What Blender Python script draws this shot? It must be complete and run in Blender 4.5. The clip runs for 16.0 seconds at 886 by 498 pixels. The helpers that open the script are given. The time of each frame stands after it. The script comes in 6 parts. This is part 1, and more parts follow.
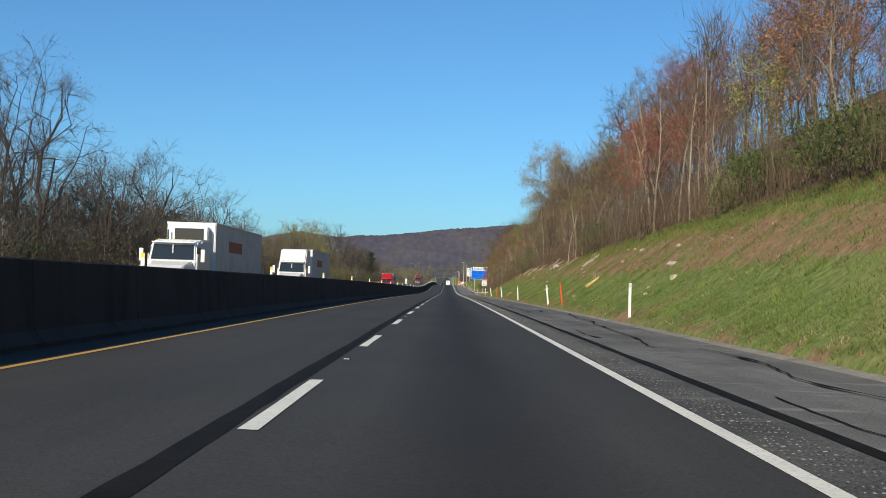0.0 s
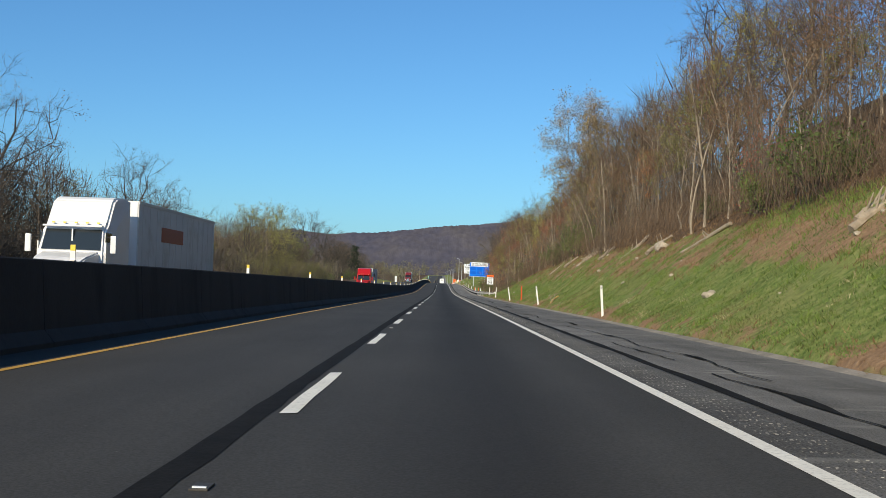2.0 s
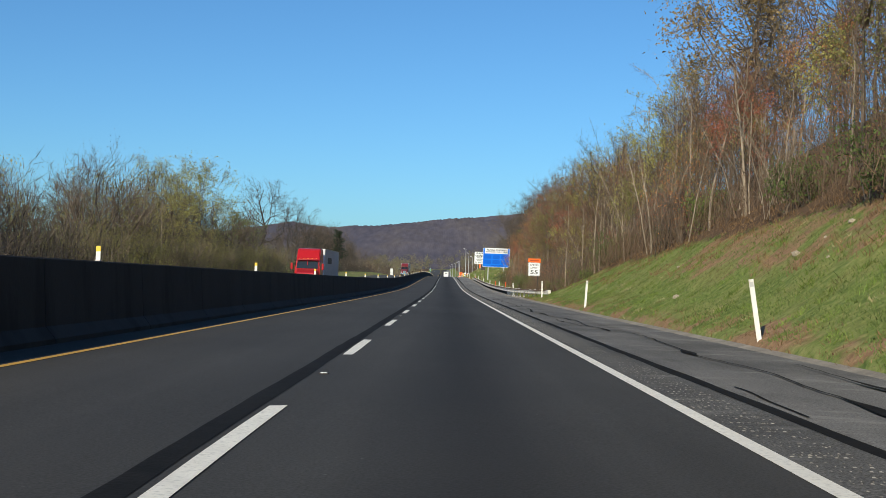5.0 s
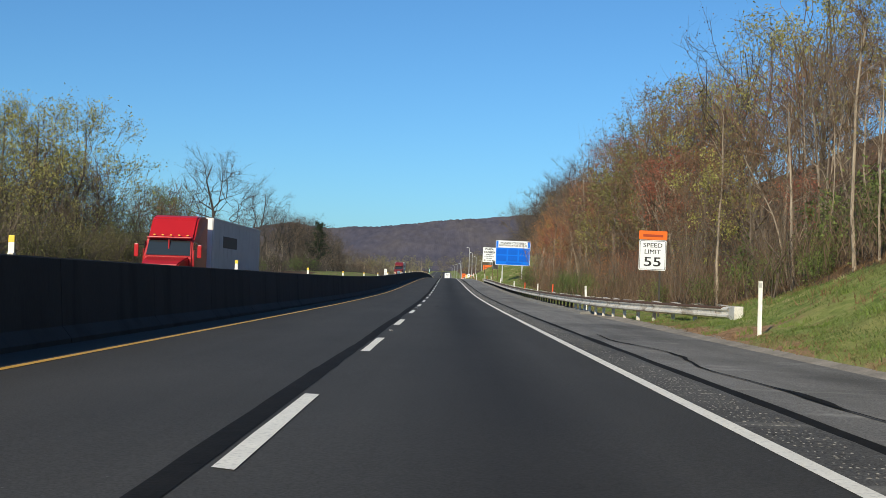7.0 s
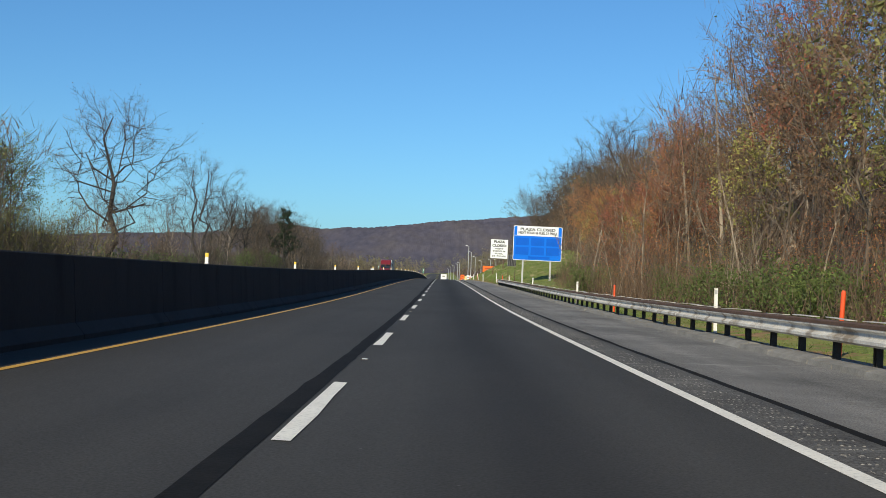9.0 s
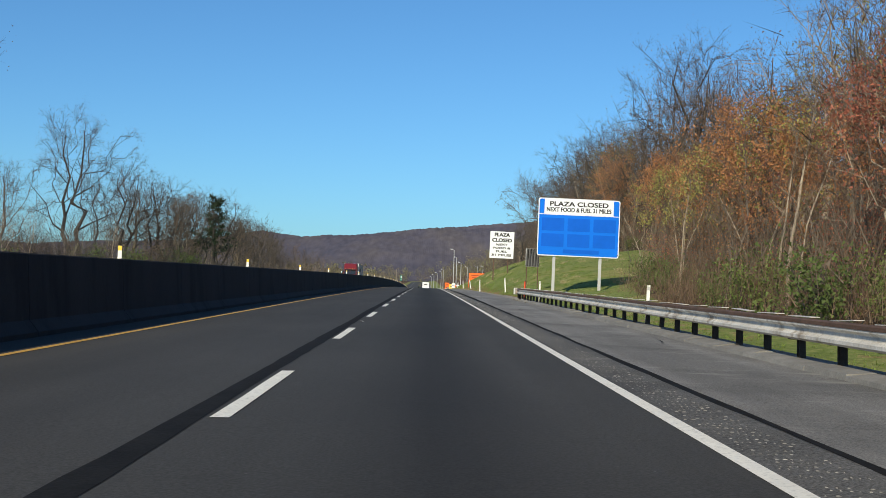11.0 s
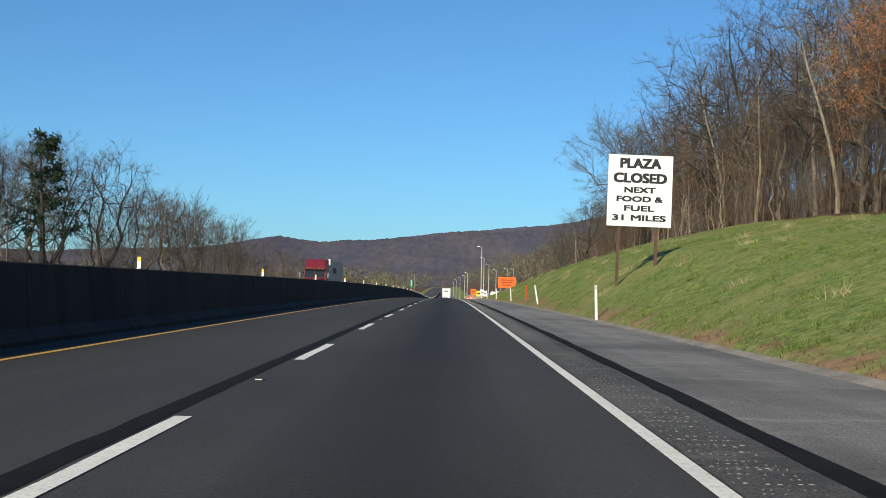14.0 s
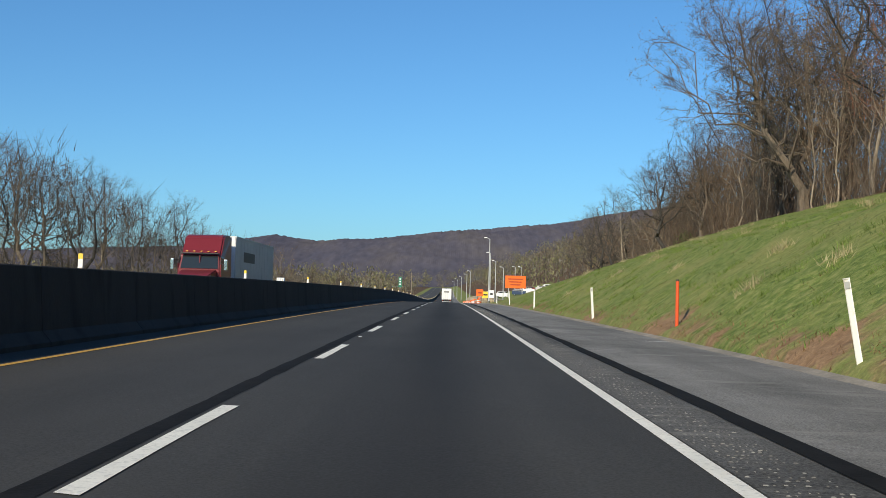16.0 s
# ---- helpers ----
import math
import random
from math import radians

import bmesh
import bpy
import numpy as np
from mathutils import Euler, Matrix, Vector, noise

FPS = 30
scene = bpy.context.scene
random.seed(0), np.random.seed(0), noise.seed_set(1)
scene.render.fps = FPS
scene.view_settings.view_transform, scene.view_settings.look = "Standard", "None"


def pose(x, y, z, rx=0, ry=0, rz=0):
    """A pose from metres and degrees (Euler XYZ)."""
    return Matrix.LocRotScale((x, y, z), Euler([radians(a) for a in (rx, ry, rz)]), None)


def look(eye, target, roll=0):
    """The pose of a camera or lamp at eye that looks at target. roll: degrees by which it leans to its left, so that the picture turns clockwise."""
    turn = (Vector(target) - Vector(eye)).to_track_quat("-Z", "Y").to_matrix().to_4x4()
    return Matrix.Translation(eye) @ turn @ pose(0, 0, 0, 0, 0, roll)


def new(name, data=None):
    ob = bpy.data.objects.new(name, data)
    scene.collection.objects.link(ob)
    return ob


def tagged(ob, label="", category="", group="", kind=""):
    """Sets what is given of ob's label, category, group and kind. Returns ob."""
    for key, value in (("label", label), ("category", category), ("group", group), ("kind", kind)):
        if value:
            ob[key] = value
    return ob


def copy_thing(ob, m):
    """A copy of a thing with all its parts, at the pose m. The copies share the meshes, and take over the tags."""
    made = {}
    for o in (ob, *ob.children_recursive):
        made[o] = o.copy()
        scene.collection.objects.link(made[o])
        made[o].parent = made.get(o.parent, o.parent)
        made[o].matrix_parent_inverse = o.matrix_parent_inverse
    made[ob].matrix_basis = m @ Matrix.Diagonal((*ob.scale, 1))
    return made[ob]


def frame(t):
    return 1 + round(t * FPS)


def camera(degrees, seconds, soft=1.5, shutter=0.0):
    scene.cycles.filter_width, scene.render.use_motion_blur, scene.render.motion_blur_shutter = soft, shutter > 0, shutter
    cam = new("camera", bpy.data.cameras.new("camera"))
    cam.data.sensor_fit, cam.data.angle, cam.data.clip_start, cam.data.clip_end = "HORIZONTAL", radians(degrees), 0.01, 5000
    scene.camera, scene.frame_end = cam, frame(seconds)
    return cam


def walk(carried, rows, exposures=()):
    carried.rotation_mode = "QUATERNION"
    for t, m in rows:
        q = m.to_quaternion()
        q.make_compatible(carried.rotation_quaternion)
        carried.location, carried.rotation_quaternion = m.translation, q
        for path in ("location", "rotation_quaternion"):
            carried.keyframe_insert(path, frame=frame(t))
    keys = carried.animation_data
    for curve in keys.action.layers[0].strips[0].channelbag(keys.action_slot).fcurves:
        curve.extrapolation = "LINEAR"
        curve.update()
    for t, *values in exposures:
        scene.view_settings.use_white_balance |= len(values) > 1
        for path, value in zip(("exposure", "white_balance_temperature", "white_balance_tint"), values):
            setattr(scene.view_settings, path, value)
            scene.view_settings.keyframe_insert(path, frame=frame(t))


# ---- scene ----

# ---- the camera and its way ----
LENS = 40.23
PROFILE = [(-900, 2), (-200, 0.3), (-60, -0.034), (0, -0.085), (50, -0.078), (107, -0.193), (180, -0.497), (220, -0.628), (270, -0.744), (312, -0.66), (340, -0.392), (365, -0.075), (395, 0.243), (420, 0.488), (460, 0.836), (490, 1.056), (530, 1.249), (580, 1.376), (630, 1.394), (720, 0.988), (807, 0.2), (900, -0.3), (1000, -0.3), (1200, 0.8), (1500, 4), (2060, 13), (2600, 20), (6000, 20)]
_py = np.arange(-900.0, 6000.0, 5.0)
_pz = np.interp(_py, [p[0] for p in PROFILE], [p[1] for p in PROFILE])
_ker = np.exp(-0.5 * (np.arange(-12, 13) / 4.0) ** 2)
_pz = np.convolve(np.pad(_pz, 12, mode="edge"), _ker / _ker.sum(), mode="valid")


def road_z(y):
    """Height of the road's surface along its length."""
    return float(np.interp(y, _py, _pz))


def road_slope(y):
    return (road_z(y + 4) - road_z(y - 4)) / 8


SPEED, EYE_H = 29.886, 1.101
# seconds, sideways place, and yaw, pitch, roll against the road's own direction, in degrees
DRIVE = [
    (0.0, 0.021, 0.205, 1.750, -1.72),
    (0.5, -0.033, 0.197, 1.735, -1.77),
    (1.0, -0.089, 0.193, 1.685, -1.86),
    (1.5, -0.114, 0.188, 1.628, -1.70),
    (2.0, -0.167, -0.104, 1.743, -1.81),
    (2.5, -0.134, -0.231, 1.760, -1.71),
    (3.0, -0.023, -0.145, 1.751, -1.66),
    (3.5, 0.033, 0.013, 1.847, -1.61),
    (4.0, 0.050, 0.094, 1.677, -1.53),
    (6.5, -0.130, 0.128, 1.561, -1.93),
    (7.0, -0.165, 0.145, 1.677, -1.85),
    (7.5, -0.237, 0.175, 1.687, -1.93),
    (8.0, -0.294, 0.193, 1.528, -2.15),
    (8.5, -0.335, 0.151, 1.611, -2.16),
    (9.0, -0.375, -0.059, 1.623, -2.05),
    (11.5, 0.356, -0.925, 1.659, -1.89),
    (12.0, 0.560, -0.755, 1.802, -1.69),
    (12.5, 0.650, -0.007, 1.773, -1.26),
    (13.0, 0.704, 0.212, 1.642, -1.24),
    (13.5, 0.681, 0.167, 1.728, -1.30),
    (14.0, 0.679, 0.204, 1.738, -1.42),
    (14.5, 0.653, 0.205, 1.758, -1.45),
    (15.0, 0.585, 0.183, 1.683, -1.56),
    (15.5, 0.571, 0.202, 1.669, -1.70),
    (16.0, 0.510, 0.194, 1.880, -1.47),
]


def eye_pose(t, x, yaw, pitch, roll):
    y = SPEED * t
    up = math.degrees(math.atan(road_slope(y)))
    return pose(x, y, road_z(y) + EYE_H, 90 + pitch + up, roll, yaw)


cam = camera(LENS, 16.0, 0.8)
walk(cam, [(r[0], eye_pose(*r)) for r in DRIVE])

# ---- world, sun, exposure ----
SUN_AZ, SUN_EL = 23.0, 28.0          # the light travels forward and a little to the right
world = bpy.data.worlds.new("sky")
scene.world = world
world.use_nodes = True
_n = world.node_tree.nodes
_sky = _n.new("ShaderNodeTexSky")
_sky.sky_type = "NISHITA"
_sky.sun_disc = False
_sky.sun_elevation = radians(SUN_EL)
_sky.sun_rotation = radians(180 + SUN_AZ)
_sky.air_density, _sky.dust_density, _sky.ozone_density, _sky.altitude = 1.0, 1.0, 3.0, 600
_tint = _n.new("ShaderNodeMix")
_tint.data_type, _tint.blend_type = "RGBA", "MULTIPLY"
_tint.inputs[0].default_value, _tint.inputs[7].default_value = 1.0, (0.66, 1.13, 1.44, 1)       # a clear, deep blue spring sky
world.node_tree.links.new(_sky.outputs[0], _tint.inputs[6])
world.node_tree.links.new(_tint.outputs[2], _n["Background"].inputs[0])
_n["Background"].inputs[1].default_value = 0.085
sun = new("sun", bpy.data.lights.new("sun", "SUN"))
sun.data.energy, sun.data.angle, sun.data.color = 4.8, radians(0.5), (1.0, 0.875, 0.65)
_a, _e = radians(SUN_AZ), radians(SUN_EL)
sun.matrix_world = look((0, 0, 60), (math.sin(_a) * math.cos(_e), math.cos(_a) * math.cos(_e), 60 - math.sin(_e)))
scene.view_settings.exposure = 0.0

# ---- materials ----


def ramp(nt, stops, fac):
    r = nt.nodes.new("ShaderNodeValToRGB")
    while len(r.color_ramp.elements) < len(stops):
        r.color_ramp.elements.new(0.5)
    for el, (p, c) in zip(r.color_ramp.elements, stops):
        el.position, el.color = p, (*c, 1)
    nt.links.new(fac, r.inputs[0])
    return r.outputs[0]


def noise_tex(nt, scale, detail=4.0, stretch=(1, 1, 1), rough=0.6):
    tc = nt.nodes.new("ShaderNodeTexCoord")
    mp = nt.nodes.new("ShaderNodeMapping")
    mp.inputs["Scale"].default_value = stretch
    nz = nt.nodes.new("ShaderNodeTexNoise")
    nz.inputs["Scale"].default_value, nz.inputs["Detail"].default_value, nz.inputs["Roughness"].default_value = scale, detail, rough
    nt.links.new(tc.outputs["Object"], mp.inputs[0])
    nt.links.new(mp.outputs[0], nz.inputs[0])
    return nz.outputs[0]


def mix(nt, kind, fac, a, b):
    m = nt.nodes.new("ShaderNodeMix")
    m.data_type, m.blend_type = "RGBA", kind
    for sock, v in ((0, fac), (6, a), (7, b)):
        if isinstance(v, (int, float)):
            m.inputs[sock].default_value = v
        elif isinstance(v, tuple):
            m.inputs[sock].default_value = (*v, 1)
        else:
            nt.links.new(v, m.inputs[sock])
    return m.outputs[2]


def surface(name, color, rough=0.7, metal=0.0, var=0.25, scale=3.0, fine=60.0, bump=0.15, stretch=(1, 1, 1), spec=0.5, trans=0.0,
            rand=0.0, dirt=None):
    """A painted, mineral or plant surface: base colour, blotches, grain and relief. rand: spread from object to object or piece to piece."""
    m = bpy.data.materials.new(name)
    m.use_nodes = True
    nt = m.node_tree
    bs = nt.nodes["Principled BSDF"]
    bs.inputs["Roughness"].default_value, bs.inputs["Metallic"].default_value = rough, metal
    bs.inputs["Specular IOR Level"].default_value = spec
    big = noise_tex(nt, scale, 5, stretch)
    lo = tuple(c * (1 - var) for c in color)
    hi = tuple(min(1, c * (1 + var)) for c in color)
    col = ramp(nt, [(0.3, lo), (0.7, hi)], big)
    if fine:
        sm = noise_tex(nt, fine, 2, stretch)
        col = mix(nt, "MULTIPLY", 1.0, col, ramp(nt, [(0.3, (1 - var * .8,) * 3), (0.7, (1 + var * .4,) * 3)], sm))
        if bump:
            bp = nt.nodes.new("ShaderNodeBump")
            bp.inputs["Strength"].default_value, bp.inputs["Distance"].default_value = bump, 0.02
            nt.links.new(sm, bp.inputs["Height"])
            nt.links.new(bp.outputs[0], bs.inputs["Normal"])
    if dirt:
        dn = noise_tex(nt, dirt[1], 6, dirt[2] if len(dirt) > 2 else (1, 1, 1))
        col = mix(nt, "MIX", ramp(nt, [(0.52, (0, 0, 0)), (0.66, (1, 1, 1))], dn), col, dirt[0])
    if rand:
        gi = nt.nodes.new("ShaderNodeNewGeometry")
        col = mix(nt, "MULTIPLY", 1.0, col, ramp(nt, [(0, (1 - rand,) * 3), (1, (1 + rand,) * 3)], gi.outputs["Random Per Island"]))
    nt.links.new(col, bs.inputs["Base Color"])
    if trans:
        tl = nt.nodes.new("ShaderNodeBsdfTranslucent")
        nt.links.new(col, tl.inputs[0])
        ms = nt.nodes.new("ShaderNodeMixShader")
        ms.inputs[0].default_value = trans
        nt.links.new(bs.outputs[0], ms.inputs[1])
        nt.links.new(tl.outputs[0], ms.inputs[2])
        nt.links.new(ms.outputs[0], nt.nodes["Material Output"].inputs[0])
    return m


def asphalt(name, base, wear, grain, track=None, scuff=0.0):
    """Rolled asphalt: aggregate grain, long soft streaks along the road, and an oil-dark band at x = track."""
    m = bpy.data.materials.new(name)
    m.use_nodes = True
    nt = m.node_tree
    bs = nt.nodes["Principled BSDF"]
    bs.inputs["Roughness"].default_value = 0.82
    bs.inputs["Specular IOR Level"].default_value = 0.15
    streak = noise_tex(nt, 1.1, 4, (1.0, 0.03, 1.0))
    patch = noise_tex(nt, 0.35, 6, (1, 0.35, 1))
    gr = noise_tex(nt, 45, 3)
    speck = noise_tex(nt, 16, 2)
    b = (base * 1.03, base, base * .94)
    col = ramp(nt, [(0.3, tuple(c * (1 - wear) for c in b)), (0.7, tuple(c * (1 + wear) for c in b))], streak)
    col = mix(nt, "MULTIPLY", 1.0, col, ramp(nt, [(0.3, (0.85,) * 3), (0.7, (1.12,) * 3)], patch))
    col = mix(nt, "MULTIPLY", 1.0, col, ramp(nt, [(0.3, (1 - grain,) * 3), (0.7, (1 + grain,) * 3)], gr))
    col = mix(nt, "MIX", ramp(nt, [(0.74, (0, 0, 0)), (0.80, (0.55,) * 3)], speck), col, (0.22, 0.21, 0.2))
    if scuff:
        sc = noise_tex(nt, 1.3, 6, (0.45, 1.7, 1))
        col = mix(nt, "MIX", ramp(nt, [(0.56, (0, 0, 0)), (0.70, (scuff,) * 3)], sc), col, (0.34, 0.33, 0.30))
        sd = noise_tex(nt, 0.5, 6, (0.7, 0.5, 1))
        col = mix(nt, "MULTIPLY", 1.0, col, ramp(nt, [(0.34, (0.68,) * 3), (0.55, (1.05,) * 3)], sd))
    if track is not None:
        tc = nt.nodes.new("ShaderNodeTexCoord")
        sp = nt.nodes.new("ShaderNodeSeparateXYZ")
        nt.links.new(tc.outputs["Object"], sp.inputs[0])
        d = nt.nodes.new("ShaderNodeMath"); d.operation = "SUBTRACT"; d.inputs[1].default_value = track
        nt.links.new(sp.outputs[0], d.inputs[0])
        a = nt.nodes.new("ShaderNodeMath"); a.operation = "ABSOLUTE"
        nt.links.new(d.outputs[0], a.inputs[0])
        col = mix(nt, "MULTIPLY", 1.0, col, ramp(nt, [(0.15, (0.62, 0.61, 0.60)), (1.0, (1.0, 1.0, 1.0))], a.outputs[0]))
    bp = nt.nodes.new("ShaderNodeBump")
    bp.inputs["Strength"].default_value, bp.inputs["Distance"].default_value = 0.35, 0.01
    nt.links.new(gr, bp.inputs["Height"])
    nt.links.new(bp.outputs[0], bs.inputs["Normal"])
    nt.links.new(col, bs.inputs["Base Color"])
    return m


M = {
    "lane": asphalt("lane_asphalt", 0.056, 0.10, 0.30, 0.35),
    "far_lane": asphalt("opposite_asphalt", 0.075, 0.10, 0.25),
    "shoulder": asphalt("shoulder_asphalt", 0.155, 0.22, 0.50, scuff=0.55),
    "shoulder_pale": asphalt("pale_shoulder_asphalt", 0.200, 0.22, 0.50, scuff=0.55),
    "rumble": asphalt("milled_asphalt", 0.105, 0.15, 0.70, scuff=0.3),
    "tar": surface("tar_seal", (0.014, 0.0135, 0.013), 0.9, spec=0.1, var=0.3, scale=2, fine=30),
    "white_line": surface("white_road_paint", (0.86, 0.83, 0.73), 0.6, var=0.08, scale=1.5, fine=40, dirt=((0.62, 0.60, 0.53), 23)),
    "yellow_line": surface("yellow_road_paint", (0.62, 0.36, 0.06), 0.6, var=0.12, scale=1.5, fine=40),
    # near-black base: shade of the road-side face is put into the colour
    "concrete": surface("shaded_barrier_concrete", (0.052, 0.050, 0.049), 0.9, spec=0.2, var=0.12, scale=0.5, fine=25, stretch=(1, 1, 0.4), dirt=((0.035, 0.034, 0.033), 1.2, (1, 1, .25))),
    "curb": surface("curb_concrete", (0.22, 0.215, 0.20), 0.9, var=0.25, scale=1.5, fine=30),
    "gravel": surface("roadside_gravel", (0.27, 0.24, 0.20), 0.95, var=0.3, scale=1.2, fine=20, bump=0.5),
    "steel": surface("galvanised_steel", (0.68, 0.66, 0.61), 0.55, 0.15, var=0.18, scale=1.3, fine=20, bump=0.04, dirt=((0.30, 0.25, 0.19), 1.6)),
    "rust": surface("rusty_steel", (0.11, 0.065, 0.045), 0.85, 0.1, var=0.3, scale=4, fine=40),
    "dark_steel": surface("weathered_dark_steel", (0.06, 0.055, 0.05), 0.7, 0.3, var=0.3, scale=4),
    "white_post": surface("white_plastic_post", (0.80, 0.80, 0.77), 0.5, var=0.06, scale=3, fine=15, dirt=((0.55, 0.50, 0.42), 3.0)),
    "orange_post": surface("orange_plastic_post", (0.75, 0.09, 0.02), 0.5, var=0.08, scale=3),
    "white": surface("white_sheeting", (0.78, 0.81, 0.84), 0.45, var=0.03, scale=1, fine=0),
    "black": surface("black_sheeting", (0.015, 0.015, 0.016), 0.5, var=0.1, scale=1, fine=0),
    "blue": surface("blue_sheeting", (0.004, 0.165, 0.76), 0.5, spec=0.15, var=0.06, scale=0.6, fine=0),
    "blue_dark": surface("faded_blue_panel", (0.003, 0.115, 0.62), 0.5, spec=0.15, var=0.08, scale=0.8, fine=0),
    "orange": surface("orange_sheeting", (0.88, 0.15, 0.012), 0.45, var=0.05, scale=1, fine=0),
    "orange_ink": surface("dark_orange_ink", (0.35, 0.05, 0.01), 0.5, var=0.05, scale=1, fine=0),
    "green_sign": surface("green_sheeting", (0.02, 0.20, 0.12), 0.45, var=0.05, scale=1, fine=0),
    "yellow": surface("yellow_plastic", (0.88, 0.62, 0.06), 0.45, var=0.05, scale=1, fine=0),
    "silver": surface("painted_aluminium", (0.52, 0.53, 0.53), 0.4, 0.3, var=0.06, scale=1, fine=0),
    "bark": surface("grey_brown_bark", (0.145, 0.115, 0.088), 0.9, var=0.35, scale=1.4, fine=9, stretch=(1, 1, .35), bump=0.3),
    "pale_bark": surface("pale_bark", (0.34, 0.28, 0.21), 0.85, var=0.3, scale=1.2, fine=7, stretch=(1, 1, .4), bump=0.2),
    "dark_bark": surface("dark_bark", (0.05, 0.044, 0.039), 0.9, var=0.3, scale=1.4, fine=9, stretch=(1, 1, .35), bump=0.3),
    "log": surface("cut_wood", (0.60, 0.39, 0.14), 0.85, var=0.35, scale=3, fine=20, stretch=(.3, 1, 1)),
    "rock": surface("pale_rock", (0.42, 0.36, 0.28), 0.9, var=0.25, scale=3, fine=18, bump=0.4),
    "grass": surface("grass_blades", (0.155, 0.215, 0.058), 0.8, var=0.30, scale=0.6, fine=0, trans=0.3, rand=0.35, dirt=((0.22, 0.19, 0.08), 0.35)),
    "dry": surface("dry_brown_grass", (0.24, 0.15, 0.075), 0.85, var=0.30, scale=0.6, fine=0, trans=0.25, rand=0.4),
}


def leafy(key, color, trans=0.35, rand=0.35):
    M[key] = surface(key + "_leaves", color, 0.75, var=0.25, scale=0.45, fine=0, trans=trans, rand=rand)


leafy("bud_red", (0.37, 0.125, 0.08))
leafy("bud_orange", (0.46, 0.21, 0.085))
leafy("bud_brown", (0.23, 0.14, 0.08))
leafy("bud_haze", (0.235, 0.17, 0.11))
leafy("bud_grey", (0.23, 0.18, 0.135))
leafy("bud_yellow", (0.37, 0.35, 0.10))
leafy("bud_tan", (0.37, 0.265, 0.115))
# darkened buds: shade of the far-side woods put into the colour
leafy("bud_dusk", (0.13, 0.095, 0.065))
leafy("leaf_green", (0.17, 0.225, 0.06))
leafy("leaf_olive", (0.225, 0.22, 0.075))
leafy("ivy", (0.115, 0.16, 0.045))
leafy("far_brown", (0.20, 0.165, 0.12))
leafy("far_olive", (0.215, 0.20, 0.105))
leafy("far_grey", (0.185, 0.165, 0.135))
M["twig_brown"] = surface("brown_twigs", (0.120, 0.080, 0.052), 0.9, var=0.25, scale=0.3, fine=0, rand=0.4)
M["twig_red"] = surface("reddish_twigs", (0.20, 0.088, 0.055), 0.9, var=0.25, scale=0.3, fine=0, rand=0.4)
M["twig_grey"] = surface("grey_twigs", (0.105, 0.083, 0.064), 0.9, var=0.25, scale=0.3, fine=0, rand=0.4)
M["twig"] = surface("bare_twigs", (0.074, 0.063, 0.053), 0.9, var=0.3, scale=0.5, fine=0, rand=0.35)
M["tan"] = surface("tan_grass", (0.42, 0.37, 0.20), 0.85, var=0.2, scale=0.6, fine=0, trans=0.25, rand=0.3)
M["weed"] = surface("fresh_weeds", (0.17, 0.24, 0.05), 0.8, var=0.25, scale=0.6, fine=0, trans=0.3, rand=0.3)
leafy("needle", (0.022, 0.042, 0.018), 0.15)


def ground_mat():
    m = bpy.data.materials.new("ground_cover")
    m.use_nodes = True
    nt = m.node_tree
    bs = nt.nodes["Principled BSDF"]
    bs.inputs["Roughness"].default_value = 0.95
    bs.inputs["Specular IOR Level"].default_value = 0.15
    at = nt.nodes.new("ShaderNodeAttribute")
    at.attribute_name = "cover"
    sp = nt.nodes.new("ShaderNodeSeparateColor")
    nt.links.new(at.outputs["Color"], sp.inputs[0])
    n1, n2, n3 = noise_tex(nt, 0.45, 6), noise_tex(nt, 4.0, 4), noise_tex(nt, 22, 3)
    green = ramp(nt, [(0.28, (0.075, 0.115, 0.028)), (0.48, (0.155, 0.205, 0.052)), (0.72, (0.285, 0.29, 0.105))], n2)
    straw = noise_tex(nt, 0.22, 7)
    green = mix(nt, "MIX", ramp(nt, [(0.45, (0, 0, 0)), (0.68, (0.75,) * 3)], straw), green, (0.29, 0.265, 0.10))
    litter = ramp(nt, [(0.3, (0.075, 0.048, 0.03)), (0.7, (0.17, 0.11, 0.065))], n2)
    dirt = ramp(nt, [(0.3, (0.20, 0.118, 0.065)), (0.7, (0.36, 0.235, 0.135))], n2)

    def clip(fac, noise_out, gain):
        a = nt.nodes.new("ShaderNodeMath"); a.operation = "MULTIPLY_ADD"
        nt.links.new(noise_out, a.inputs[0]); a.inputs[1].default_value = gain
        b = nt.nodes.new("ShaderNodeMath"); b.operation = "ADD"
        nt.links.new(fac, b.inputs[0]); a.inputs[2].default_value = -0.5 * gain
        nt.links.new(a.outputs[0], b.inputs[1])
        return ramp(nt, [(0.42, (0, 0, 0)), (0.58, (1, 1, 1))], b.outputs[0])
    col = mix(nt, "MIX", clip(sp.outputs[1], n1, 1.6), green, dirt)
    col = mix(nt, "MIX", clip(sp.outputs[0], n1, 0.7), col, litter)
    col = mix(nt, "MULTIPLY", 1.0, col, ramp(nt, [(0.3, (0.75,) * 3), (0.7, (1.2,) * 3)], n3))
    bp = nt.nodes.new("ShaderNodeBump")
    bp.inputs["Strength"].default_value, bp.inputs["Distance"].default_value = 0.8, 0.08
    nt.links.new(n2, bp.inputs["Height"])
    nt.links.new(bp.outputs[0], bs.inputs["Normal"])
    nt.links.new(col, bs.inputs["Base Color"])
    return m


M["ground"] = ground_mat()


